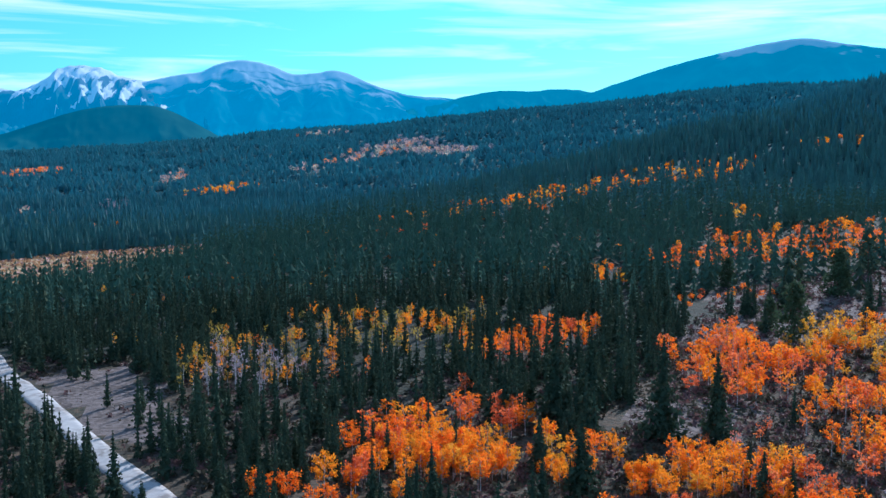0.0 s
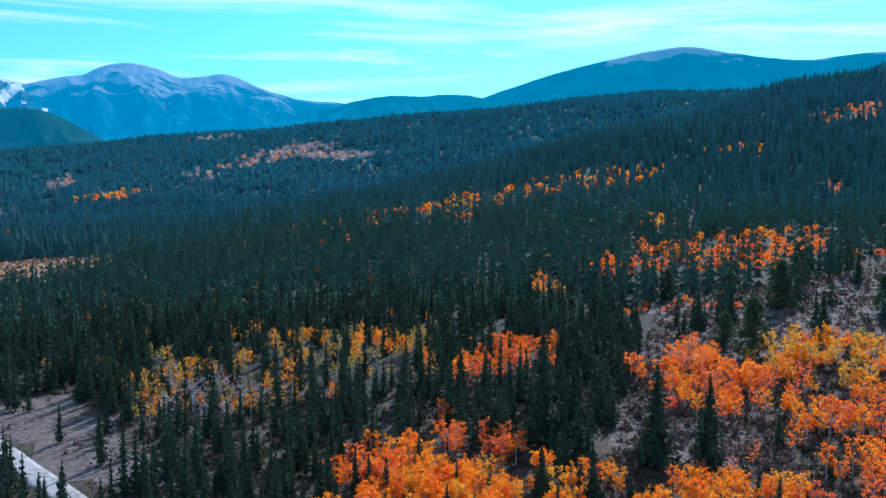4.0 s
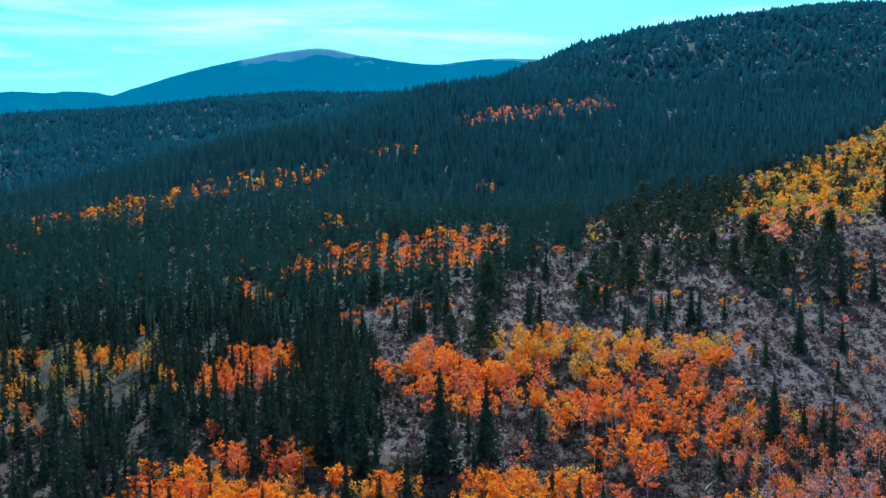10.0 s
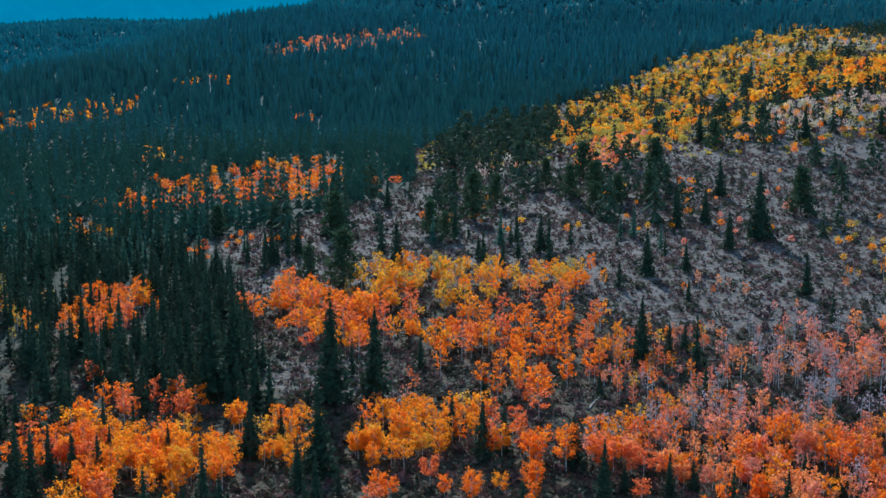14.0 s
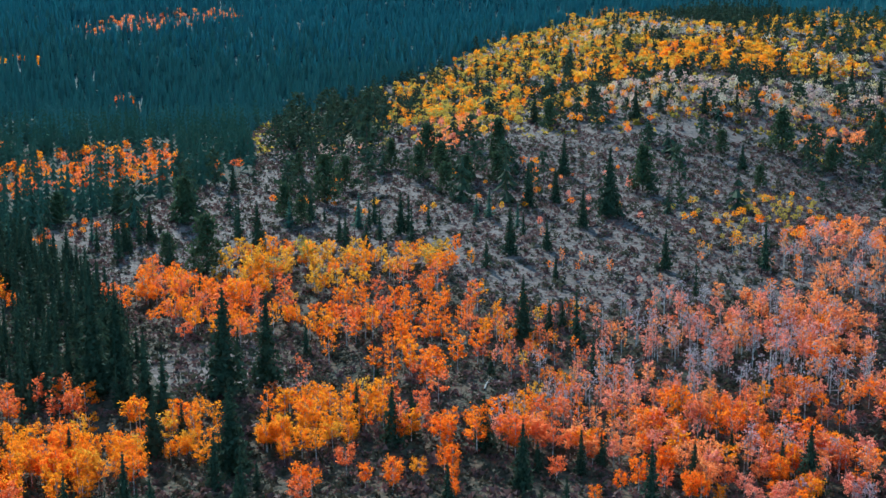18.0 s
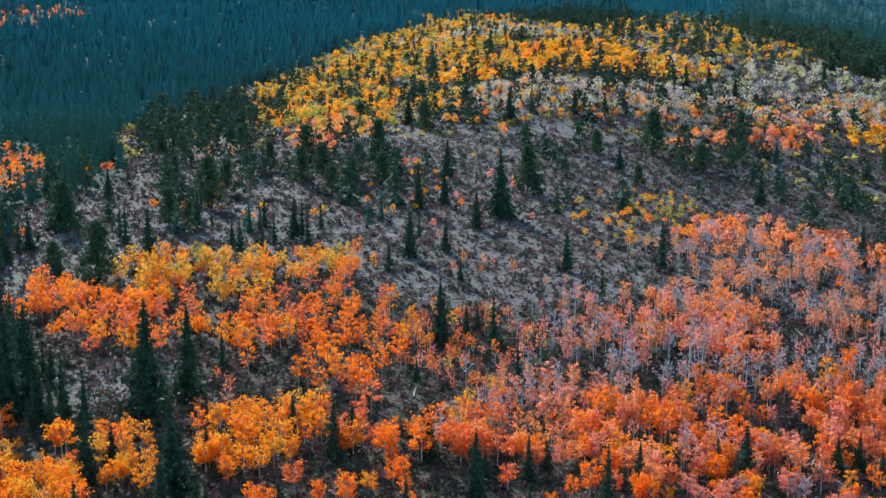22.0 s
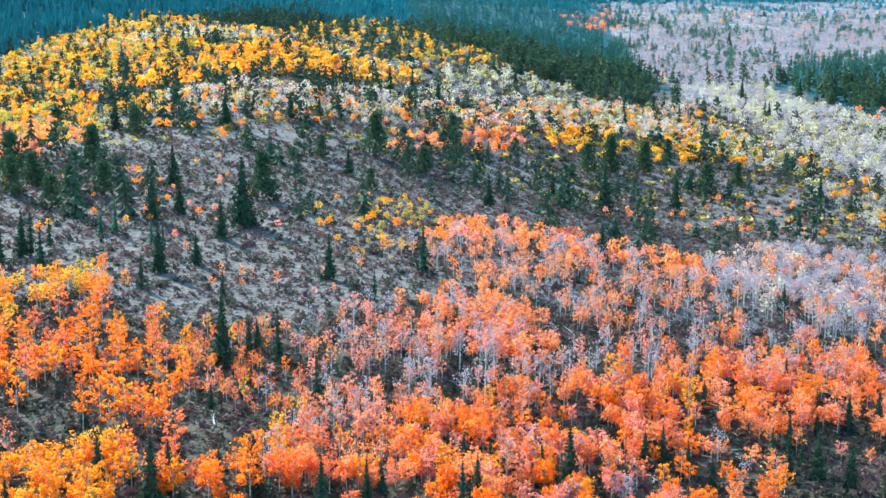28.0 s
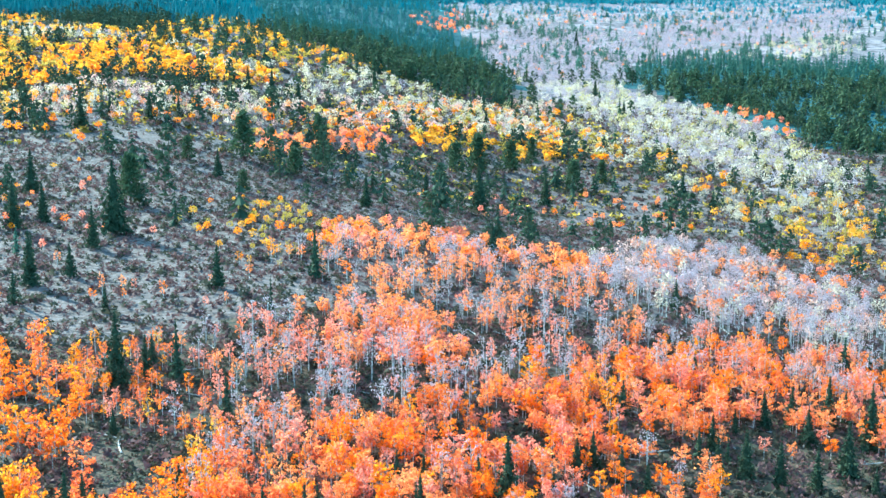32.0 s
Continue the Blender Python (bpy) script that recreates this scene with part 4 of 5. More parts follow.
aspens("salmon aspens scattered among pines", LEAF_SALMON, 0.017, (411, 306, 521, 314, 609, 308, 528, 278, 441, 285, 373, 281), 1.0, 0.05, 0.6, 0.15)
aspens("pink brushy aspens at the forest's edge", LEAF_PINK, 0.0238, (224, 420, 244, 406, 222, 384, 206, 395), 0.9, 0.1, 0.4, 0.2)
aspens("single amber aspens on the open slope", LEAF_AMBER, 0.0025, (164, 352, 226, 363, 307, 316, 212, 247, 164, 274, 135, 306), 0.85, 0, 0.9, 0.1)
aspens("small rose aspens on the open slope", LEAF_ROSE, 0.004, (242, 314, 281, 293, 186, 222, 169, 254), 0.75, 0.2, 0.9, 0.1)
aspens("orange autumn aspens along the forest edge", LEAF_ORANGE, 0.032, (74, 438, 95, 451, 138, 487, 169, 500, 207, 498, 173, 430, 133, 387, 114, 392, 90, 392, 71, 386), 1.0, 0, 0.4, 0.22)
aspens("amber aspens at the forest edge", LEAF_AMBER, 0.03, (54, 409, 65, 420, 57, 355, 49, 354, 51, 392), 1.0, 0, 0.4, 0.3)
aspens("small orange aspens at the forest edge", LEAF_ORANGE, 0.02, (174, 410, 193, 414, 177, 385, 169, 395), 0.9, 0, 0.4, 0.3)
aspens("orange brush on the open slope", LEAF_ORANGE, 0.02, (66, 328, 92, 348, 103, 332, 96, 314, 75, 324, 64, 317), 0.7, 0, 0.6, 0.2)
aspens("yellow-orange line of aspens in dark forest", LEAF_AMBER, 0.019, (-7, 619, 21, 685, 56, 708, 102, 732, 144, 791, 194, 796, 224, 814, 204, 749, 164, 717, 127, 716, 88, 658, 47, 592, 14, 599), 1.0, 0, 0.5, 0.4)
aspens("yellow-orange aspens at the lower end of the line", LEAF_AMBER, 0.008, (-36, 630, -12, 645, -8, 610, -33, 601), 1.0, 0, 0.5, 0.5)
aspens("orange aspens in dark forest", LEAF_AMBER, 0.014, (258, 849, 294, 886, 326, 905, 309, 874, 262, 836), 1.0, 0, 0.4, 0.3)
aspens("pale orange aspens high in the dark forest", LEAF_SALMON, 0.022, (389, 983, 444, 1043, 514, 1090, 583, 1114, 675, 1146, 622, 1071, 542, 1040, 464, 1012, 406, 985), 1.0, 0, 0.4, 0.25)
aspens("orange aspens in dark forest", LEAF_ORANGE, 0.016, (312, 770, 331, 752, 312, 706, 296, 705), 1.0, 0, 0.4, 0.3)
aspens("amber aspens in dark forest", LEAF_AMBER, 0.02, (140, 568, 158, 581, 143, 536, 133, 539), 1.0, 0, 0.3, 0.3)
aspens("red aspens in dark forest", LEAF_RED, 0.012, (118, 517, 122, 492, 113, 471, 107, 476), 1.0, 0, 0.4, 0.4)
aspens("crimson aspens in dark forest", LEAF_RED, 0.012, (-35, 573, -27, 557, -27, 528, -35, 537), 0.9, 0, 0.2, 0.4)
aspens("crimson aspens in dark forest", LEAF_RED, 0.014, (-19, 545, -10, 548, -13, 507, -19, 510), 0.9, 0, 0.2, 0.4)
aspens("amber aspens in dark forest", LEAF_AMBER, 0.01, (-80, 563, -54, 600, -51, 524, -73, 511), 0.9, 0, 0.6, 0.6)
aspens("olive aspens half out of leaf", LEAF_OLIVE, 0.045, (-57, 249, -55, 275, -38, 266, -28, 240, -28, 222, -37, 221, -47, 212, -54, 233), 0.95, 0.4, 0.5, 0.35)
aspens("bare lavender aspens among spruces", TWIGS, 0.03, (-51, 242, -39, 250, -29, 227, -30, 204, -44, 211), 0.95, 0.3, 0.4, 0.35)
aspens("amber aspens among spruces", LEAF_AMBER, 0.014, (-60, 259, -56, 286, -32, 269, -14, 235, -21, 210, -37, 221, -54, 233), 0.9, 0.2, 0.6, 0.5)
aspens("olive and amber aspens among spruces", LEAF_OLIVE, 0.035, (-32, 288, -17, 297, 10, 290, 7, 255, -8, 244, -19, 247, -31, 269), 0.95, 0.2, 0.5, 0.4)
aspens("amber aspens among spruces", LEAF_AMBER, 0.02, (-27, 295, 10, 290, 24, 291, 17, 269, 2, 251, -18, 276), 0.9, 0.0, 0.6, 0.45)
aspens("orange-red autumn aspens among spruces", LEAF_ORANGE, 0.06, (4, 244, 14, 253, 27, 275, 40, 278, 33, 254, 21, 237, 7, 229, 4, 233), 1.0, 0, 0.35, 0.15)
aspens("orange autumn aspens among spruces", LEAF_ORANGE, 0.03, (1, 207, 8, 205, 9, 196, 2, 187, 0, 197), 0.9, 0.1, 0.5, 0.4)
aspens("orange autumn aspens on the near slope", LEAF_ORANGE, 0.06, (-17, 180, -10, 191, -2, 194, 11, 190, 17, 185, 10, 167, -18, 169), 1.0, 0, 0.55, 0.3)
aspens("orange-red aspens on the left bank", LEAF_ORANGE, 0.055, (-26, 140, -19, 145, -14, 150, -13, 179, -8, 178, -5, 159, -6, 145, -15, 137, -25, 137), 1.0, 0, 0.55, 0.35)
aspens("amber aspens, dense", LEAF_AMBER, 0.055, (-13, 177, -6, 181, 10, 180, 9, 163, -2, 157, -8, 159), 1.0, 0, 0.5, 0.3)
aspens("single amber aspens in the spruce forest", LEAF_OLIVE, 0.007, (-90, 273, -78, 324, -38, 316, 11, 292, 9, 244, -24, 213, -53, 219), 0.95, 0.2, 0.9, 1.0)
aspens("single orange aspens in the spruce forest", LEAF_AMBER, 0.0012, (-118, 377, -91, 607, 30, 521, 93, 514, 45, 341, -26, 280, -82, 310), 1.0, 0, 0.9, 1.0)
aspens("pink and orange aspens by the road", LEAF_SALMON, 0.02, (-48, 161, -46, 166, -41, 162, -38, 152, -43, 151), 0.8, 0.2, 0.5, 0.4)
aspens("rose aspens beside the road", LEAF_ROSE, 0.02, (-97, 248, -97, 264, -88, 248, -85, 228, -89, 229), 0.9, 0.1, 0.5, 0.5)
aspens("grey-pink aspens on the mid ridge", LEAF_PINK, 0.004, (-190, 1813, -158, 1971, -108, 2126, -35, 2143, -3, 2020, 64, 1969, 32, 1788, -3, 1930, -82, 2002, -130, 1854), 1.7, 0, 0.4, 0.35)
aspens("bare grey aspens on the mid ridge", TWIGS, 0.004, (-178, 1878, -108, 2126, -35, 2143, 71, 1890, 15, 1898, -82, 2002), 1.7, 0, 0.4, 0.35)
aspens("pink aspens on the crest of the mid ridge", LEAF_PINK, 0.004, (-286, 2407, -221, 2469, -211, 2350, -273, 2338), 1.6, 0, 0.4, 0.5)
aspens("orange aspens across the valley", LEAF_AMBER, 0.008, (-318, 1478, -312, 1575, -274, 1623, -261, 1524, -271, 1439, -309, 1452), 1.4, 0, 0.4, 0.4)
aspens("pink aspens across the valley", LEAF_SALMON, 0.006, (-720, 1875, -704, 1987, -606, 1893, -636, 1792, -667, 1736), 1.5, 0, 0.5, 0.4)
aspens("grey aspens across the valley", LEAF_PINK, 0.006, (-415, 1646, -420, 1890, -372, 1670, -379, 1566), 1.5, 0, 0.5, 0.4)
aspens("grey-violet aspens across the valley", TWIGS, 0.008, (-365, 1201, -407, 1374, -375, 1354, -344, 1220), 1.3, 0, 0.4, 0.4)
aspens("grey aspens across the valley", LEAF_PINK, 0.005, (-471, 1222, -447, 1256, -407, 1211, -415, 1134, -439, 1140), 1.3, 0, 0.5, 0.4)
aspens("pink aspens across the valley", LEAF_PINK, 0.004, (-257, 1725, -196, 1791, -155, 1728, -201, 1681), 1.5, 0, 0.5, 0.5)
aspens("orange aspens across the valley", LEAF_SALMON, 0.005, (-312, 984, -307, 1051, -274, 938), 1.2, 0, 0.5, 0.5)
aspens("bare lavender-grey aspens on the far slope", TWIGS, 0.017, (1481, 467, 1670, 428, 1594, 291, 1842, 190, 2140, -50, 1561, -19, 1451, 166, 1231, 225, 1068, 222, 983, 288, 1089, 350), 1.15, 0.1, 0.3, 0.3)
aspens("bare lavender-grey aspens high on the far slope", TWIGS, 0.0045, (1930, 653, 2173, 530, 2740, 245, 2707, -82, 2012, -43, 1779, 187, 1655, 340, 1544, 483), 1.15, 0.1, 0.5, 0.5)
aspens("pink-grey aspens on the far slope", LEAF_PINK, 0.0025, (1818, 552, 2707, -82, 1433, -12, 1231, 225, 957, 303, 1355, 435), 0.9, 0.1, 0.6, 0.4)
aspens("salmon aspens on the far slope", LEAF_SALMON, 0.0007, (1688, 520, 2506, -71, 1433, -12, 1231, 225, 990, 311), 0.9, 0.1, 0.9, 0.4)
aspens("rose aspens at the top of the forest", LEAF_ROSE, 0.006, (1612, 596, 1715, 563, 1495, 487, 1470, 536), 1.3, 0.1, 0.5, 0.4)
aspens("cream aspens below the far slope", LEAF_PALE, 0.01, (1406, 97, 1530, 43, 1658, -24, 1402, -10, 1317, 65), 1.3, 0.1, 0.3, 0.1)

ASPEN_NEAR = [aspen(rng.uniform(4.8, 7.4), rng.uniform(1.2, 1.75), 10, 30, 0.40, 0.0, rng.uniform(0.34, 0.46)) for _ in range(12)]
ASPEN_THIN = [aspen(rng.uniform(5.2, 8.0), rng.uniform(1.0, 1.45), 9, 24, 0.37, 0.3, 0.42) for _ in range(10)]
ASPEN_BARE = [aspen(rng.uniform(6.8, 9.2), rng.uniform(1.1, 1.6), 9, 14, 0.36, 0.2, 0.42) for _ in range(6)]
PALE_MID = [round_aspen(rng.uniform(5.4, 8.0), rng.uniform(1.4, 2.0), 110, 0.46) for _ in range(7)]
PALE_FAR = [round_aspen(rng.uniform(6.5, 9.0), rng.uniform(1.9, 2.7), 60, 0.80, False) for _ in range(6)]
ASPEN_MID = [round_aspen(rng.uniform(4.6, 7.0), rng.uniform(1.4, 2.05), 84, 0.68) for _ in range(7)]
ASPEN_FAR = [round_aspen(rng.uniform(5.6, 8.2), rng.uniform(1.7, 2.4), 40, 1.3, False) for _ in range(6)]

STATURE = {LEAF_OLIVE: 0.66, LEAF_ORANGE: 0.78, LEAF_AMBER: 0.68, LEAF_SALMON: 0.74, LEAF_ROSE: 0.74, LEAF_RED: 0.68, TWIGS: 0.85, LEAF_YELLOW: 0.82}
near_aspens = []
for label, leaf, density, poly, size, bare, clump, _ in STANDS:
    r_mid = math.hypot(*(poly.mean(axis=0) - (MID_X, MID_Y)))
    grown = STATURE.get(leaf, 1.0) if r_mid < 420 else 0.95
    n = int(area(poly) * density * (0.72 if density > 0.02 else 0.78) / grown**(1.7 if r_mid < 420 else 1.2))
    ax, ay = in_stand(poly, n)
    keep = (waves(ax * 2.1 + 9, ay * 2.1) > -0.75 + clump * rng.uniform(0, 1, len(ax))) & (road_gap(ax, ay) > 6)
    ax, ay = ax[keep], ay[keep]
    sc = grown * size * np.clip(rng.normal(1.0, 0.17, len(ax)), 0.55, 1.4)
    r = np.hypot(ax - MID_X, ay - MID_Y)
    first = r < 152
    near_aspens += [(r[k], ax[k], ay[k], sc[k], leaf, bare) for k in np.nonzero(first)[0]]
    close, mid, far = ~first & (r < 300), (r >= 300) & (r < 620), r >= 620
    stand("aspen_stand", label, "aspens", ASPEN_BARE if leaf is TWIGS else ASPEN_THIN if bare > 0.15 else ASPEN_NEAR, ax[close], ay[close], sc[close], [BARK_PALE, leaf, *MIXED_WITH[leaf]])
    soft = leaf in (LEAF_PALE, TWIGS, LEAF_PINK, LEAF_STRAW)
    stand("aspen_stand", label, "aspens", PALE_MID if soft else ASPEN_MID, ax[mid], ay[mid], sc[mid], [BARK_PALE, leaf, *MIXED_WITH[leaf]])
    stand("aspen_stand", label, "aspens", PALE_FAR if soft else ASPEN_FAR, ax[far], ay[far], sc[far], [BARK_PALE, leaf, *MIXED_WITH[leaf]])

# ---- conifers ----
SPRUCE_FINE = [needled_spruce(rng.uniform(10.5, 13.5), rng.uniform(2.1, 2.8), 38, 7) for _ in range(8)]
SPRUCE_SLIM = [needled_spruce(rng.uniform(9, 12.5), rng.uniform(1.6, 2.3), 28, 5) for _ in range(8)]
SPRUCE_NEAR = [needled_spruce(rng.uniform(9, 12.5), rng.uniform(1.6, 2.3), 15, 3, 1.35) for _ in range(9)]
SPRUCE_BROAD = [spruce(rng.uniform(9, 12), rng.uniform(2.0, 2.9), 9, 5, 0.5, foot=0.03) for _ in range(7)]
SPRUCE_MID = [(None, spruce(rng.uniform(9, 13), rng.uniform(1.4, 2.1), 6, 4, 0.5, skirts=True)[1]) for _ in range(8)]


def far_spruce(tall, wide):
    """A spruce seen from far: two ragged skirts, one above the other."""
    pieces = []
    for z, top, r in ((0.02, 0.72, 1.0), (0.42, 1.0, 0.6)):
        a = np.arange(4) * math.pi / 2 + rng.uniform(0, 6)
        k = wide * r * rng.uniform(0.75, 1.2, 4)
        rim = np.stack([np.cos(a) * k, np.sin(a) * k, tall * (z + rng.uniform(0, 0.06, 4))], 1)
        i = np.arange(4)
        pieces.append((np.concatenate([[[0, 0, tall * top]], rim]), np.stack([i + 1, (i + 1) % 4 + 1, 0 * i], 1)))
    return joined(pieces)


def tiny_spruce(tall, wide):
    """A spruce of the far ridges: one uneven spire."""
    a = np.arange(5) * math.pi * 0.4 + rng.uniform(0, 6)
    k = wide * rng.uniform(0.7, 1.25, 5)
    rim = np.stack([np.cos(a) * k, np.sin(a) * k, tall * rng.uniform(0, 0.25, 5)], 1)
    i = np.arange(5)
    return np.concatenate([[[rng.normal(0, 0.2), rng.normal(0, 0.2), tall]], rim]), np.stack([i + 1, (i + 1) % 5 + 1, 0 * i], 1)


SPRUCE_TINY = [(None, tiny_spruce(rng.uniform(7, 12), rng.uniform(2.9, 4.3))) for _ in range(8)]
SPRUCE_FAR = [(None, far_spruce(rng.uniform(10, 14), rng.uniform(2.0, 2.8))) for _ in range(7)]
PINE_NEAR = [pine(rng.uniform(7, 9.5), rng.uniform(2.3, 3.1), 36, 36, 0.55) for _ in range(6)]

PINE_LIGHT = [pine(rng.uniform(7, 10.5), rng.uniform(2.5, 3.4), 14, 9, 1.15, False) for _ in range(6)]


def spread(r0, r1, per):
    """Places between two ranges, one to per square metres, over the bearings that the flight sees."""
    b0, b1 = math.radians(-24), math.radians(97)
    n = int((b1 - b0) / 2 * (r1**2 - r0**2) / per)
    r = np.sqrt(rng.uniform(r0**2, r1**2, n))
    b = rng.uniform(b0, b1, n)
    return MID_X + r * np.sin(b), MID_Y + r * np.cos(b)


def on_pale_slope(x, y):
    """The pale far slope, with a ragged edge."""
    return inside(PALE_SLOPE, x + 45 * waves(x * 0.8 + 70, y * 0.8), y + 45 * waves(x * 0.8, y * 0.8 + 40))


def wooded(x, y):
    """How thick the conifers stand, 0 to 1."""
    d = np.full(np.shape(x), 1.0)
    open_ground = inside(OPEN, x, y)
    r = np.hypot(x - MID_X, y - MID_Y)
    hill = np.where(r > 430, np.where(waves(x * 0.9, y * 0.9) > 0.1, 0.24, 0.05), np.where(r > 330, 0.045, 0.008))
    hill[(np.degrees(np.arctan2(x - MID_X, y - MID_Y)) < 44) & (r > 300)] = 0.10
    d[open_ground] = hill[open_ground]
    pale = on_pale_slope(x, y)
    d[pale] = np.where(waves(x * 0.35, y * 0.35)[pale] > 0.25, 0.34, 0.05)
    for forest, thick in ((KNOLL_FOREST, 1.0), (PINE_STAND, 1.0), (FOREST_EDGE, 0.38)):
        d[inside(forest, x, y)] = thick
    for *_, poly, _, _, clump, spruces in STANDS:
        here = inside(poly, x, y)
        d[here] = np.minimum(d[here], spruces)
    d[inside(CLEARING, x, y)] = 0.02
    d[((x + 215) / 95) ** 2 + ((y - 595) / 155) ** 2 < 1] = 0
    low = open_ground & (np.hypot(x - MID_X, y - MID_Y) < 150)
    d[low] = 0.04
    d[inside(BARE_BANK, x, y)] = 0.26
    gap = road_gap(x, y)
    d *= np.clip((gap - 2.8) / 2, 0, 1)
    return d * np.clip(1.15 + 0.5 * waves(x * 1.3, y * 1.3), 0.3, 1)


near_spruces = []
for r0, r1, per, kinds, what in ((95, 330, 19, SPRUCE_NEAR, "near"), (330, 720, 25, SPRUCE_MID, "middle"), (720, 1450, 36, SPRUCE_FAR, "far"),
                                 (1450, 2750, 66, SPRUCE_TINY, "distant")):
    cx, cy = spread(r0, r1, per)
    keep = rng.uniform(0, 1, len(cx)) < wooded(cx, cy)
    cx, cy = cx[keep], cy[keep]
    sc = np.clip(rng.normal(0.95, 0.2, len(cx)), 0.45, 1.45) 
    bearing = np.degrees(np.arctan2(cx - MID_X, cy - MID_Y))
    if what == "near":
        sc *= np.interp(np.hypot(cx - MID_X, cy - MID_Y), [150, 330], [0.72, 0.88])
        r = np.hypot(cx - MID_X, cy - MID_Y)
        first = r < 235
        near_spruces = [(r[k], cx[k], cy[k], sc[k]) for k in np.nonzero(first)[0]]
        cx, cy, sc = cx[~first], cy[~first], sc[~first]
    if what == "middle":
        lone = inside(OPEN, cx, cy)
        few = ~lone | (rng.uniform(0, 1, len(cx)) < 0.5)
        sc = np.where(lone, sc * rng.uniform(1.0, 1.7, len(sc)), sc)
        stand("spruce_forest", "lone spruces scattered over the hillside", "spruces", PINE_LIGHT + SPRUCE_BROAD[:2], cx[few & lone], cy[few & lone], sc[few & lone], [BARK_DARK, NEEDLES])
        cx, cy, sc = cx[~lone], cy[~lone], sc[~lone]
    if what == "distant":
        # The ridge hides what lies behind its crest.
        seen = (bearing < 20) | (bearing > 60) | (np.hypot(cx - MID_X, cy - MID_Y) < np.interp(bearing, [20, 24, 26, 31, 38, 44, 50, 55, 60], [2750, 2750, 2000, 2250, 2500, 2700, 2700, 2200, 2400]))
        cx, cy, sc = cx[seen], cy[seen], sc[seen]
    if what == "far":
        knoll = inside(OPEN, cx, cy) & (bearing < 58)
        stand("spruce_forest", "scattered pines and spruces on the knoll", "forest", PINE_LIGHT[:4] + SPRUCE_BROAD[:2], cx[knoll], cy[knoll], sc[knoll] * 1.2, [BARK_DARK, NEEDLES])
        flank = (bearing > 58) & (np.hypot(cx - MID_X, cy - MID_Y) < 1150) & (rng.uniform(0, 1, len(cx)) < 0.36)
        stand("spruce_forest", "green pine and spruce stand on the slope", "forest", PINE_LIGHT[:4] + SPRUCE_BROAD[:3], cx[flank], cy[flank], sc[flank] * rng.uniform(1.0, 1.9, int(flank.sum())), [BARK_DARK, NEEDLES_PINE, NEEDLES])
        rest = ((bearing < 58) & ~knoll) | (np.hypot(cx - MID_X, cy - MID_Y) > 1150)
        cx, cy, sc = cx[rest], cy[rest], sc[rest]
    # The woods turn from green to blue-green little by little, from stand to stand: haze put into the needle colour.
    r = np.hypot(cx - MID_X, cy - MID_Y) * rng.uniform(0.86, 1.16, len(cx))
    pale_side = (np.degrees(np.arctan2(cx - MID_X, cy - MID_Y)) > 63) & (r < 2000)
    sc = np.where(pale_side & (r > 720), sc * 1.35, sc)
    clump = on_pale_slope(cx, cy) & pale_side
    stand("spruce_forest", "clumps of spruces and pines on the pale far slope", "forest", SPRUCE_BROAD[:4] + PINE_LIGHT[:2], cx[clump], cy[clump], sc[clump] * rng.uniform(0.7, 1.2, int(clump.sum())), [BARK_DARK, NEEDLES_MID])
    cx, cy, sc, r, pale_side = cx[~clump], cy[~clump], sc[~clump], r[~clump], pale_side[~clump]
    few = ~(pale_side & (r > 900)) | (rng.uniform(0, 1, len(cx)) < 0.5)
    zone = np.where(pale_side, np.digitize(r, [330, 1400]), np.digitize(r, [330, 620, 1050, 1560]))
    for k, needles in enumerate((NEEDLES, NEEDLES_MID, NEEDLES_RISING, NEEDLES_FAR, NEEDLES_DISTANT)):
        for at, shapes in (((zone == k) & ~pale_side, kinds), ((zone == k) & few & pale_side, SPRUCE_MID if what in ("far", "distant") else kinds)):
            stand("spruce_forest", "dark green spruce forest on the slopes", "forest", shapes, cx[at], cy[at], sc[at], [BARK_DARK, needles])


# ---- the nearest trees, one by one ----


def tree(name, label, category, group, shapes, x, y, scale, turn):
    """One tree of its own, trunk and crown under one root."""
    root = new(name)
    root.matrix_world = Matrix.LocRotScale((x, y, float(height(x, y))), Euler((0, 0, turn)), (scale, scale, scale))
    for part_name, me in zip(("trunk", "crown"), shapes):
        ob = new(part_name, me)
        ob.parent = root
    return tagged(root, label, category, group)


def meshes(name, kinds, mats):
    return [[mesh_of(name + "_" + p, v, f, [m]) for p, (v, f), m in zip(("trunk", "crown"), kind, mats)] for kind in kinds]


fine = meshes("spruce", SPRUCE_FINE, (BARK_DARK, NEEDLES))
slim = meshes("spruce", SPRUCE_SLIM, (BARK_DARK, NEEDLES))
near_spruces.sort()
spruce_pool = near_spruces[:290]
for _, x, y, sc in spruce_pool:
    size = "tall" if sc > 1.1 else "small" if sc < 0.8 else "slender"
    tree("spruce_tree", f"{size} dark green spruce tree with drooping branches", "spruce", "spruces of the near slope",
         slim[rng.integers(0, len(slim))], x, y, sc, rng.uniform(0, 6.28))
if near_spruces[290:]:
    rest = np.array(near_spruces[290:])
    stand("spruce_forest", "dark green spruce forest on the slopes", "forest", SPRUCE_NEAR, rest[:, 1], rest[:, 2], rest[:, 3], [BARK_DARK, NEEDLES])

# ---- single spruces and pines on the open hillside ----
round_pines = meshes("pine", PINE_NEAR, (BARK_DARK, NEEDLES_PINE))
spruce_tall = [float(kind[1][0][:, 2].max()) for kind in SPRUCE_FINE]
pine_tall = [float(kind[1][0][:, 2].max()) for kind in PINE_NEAR]


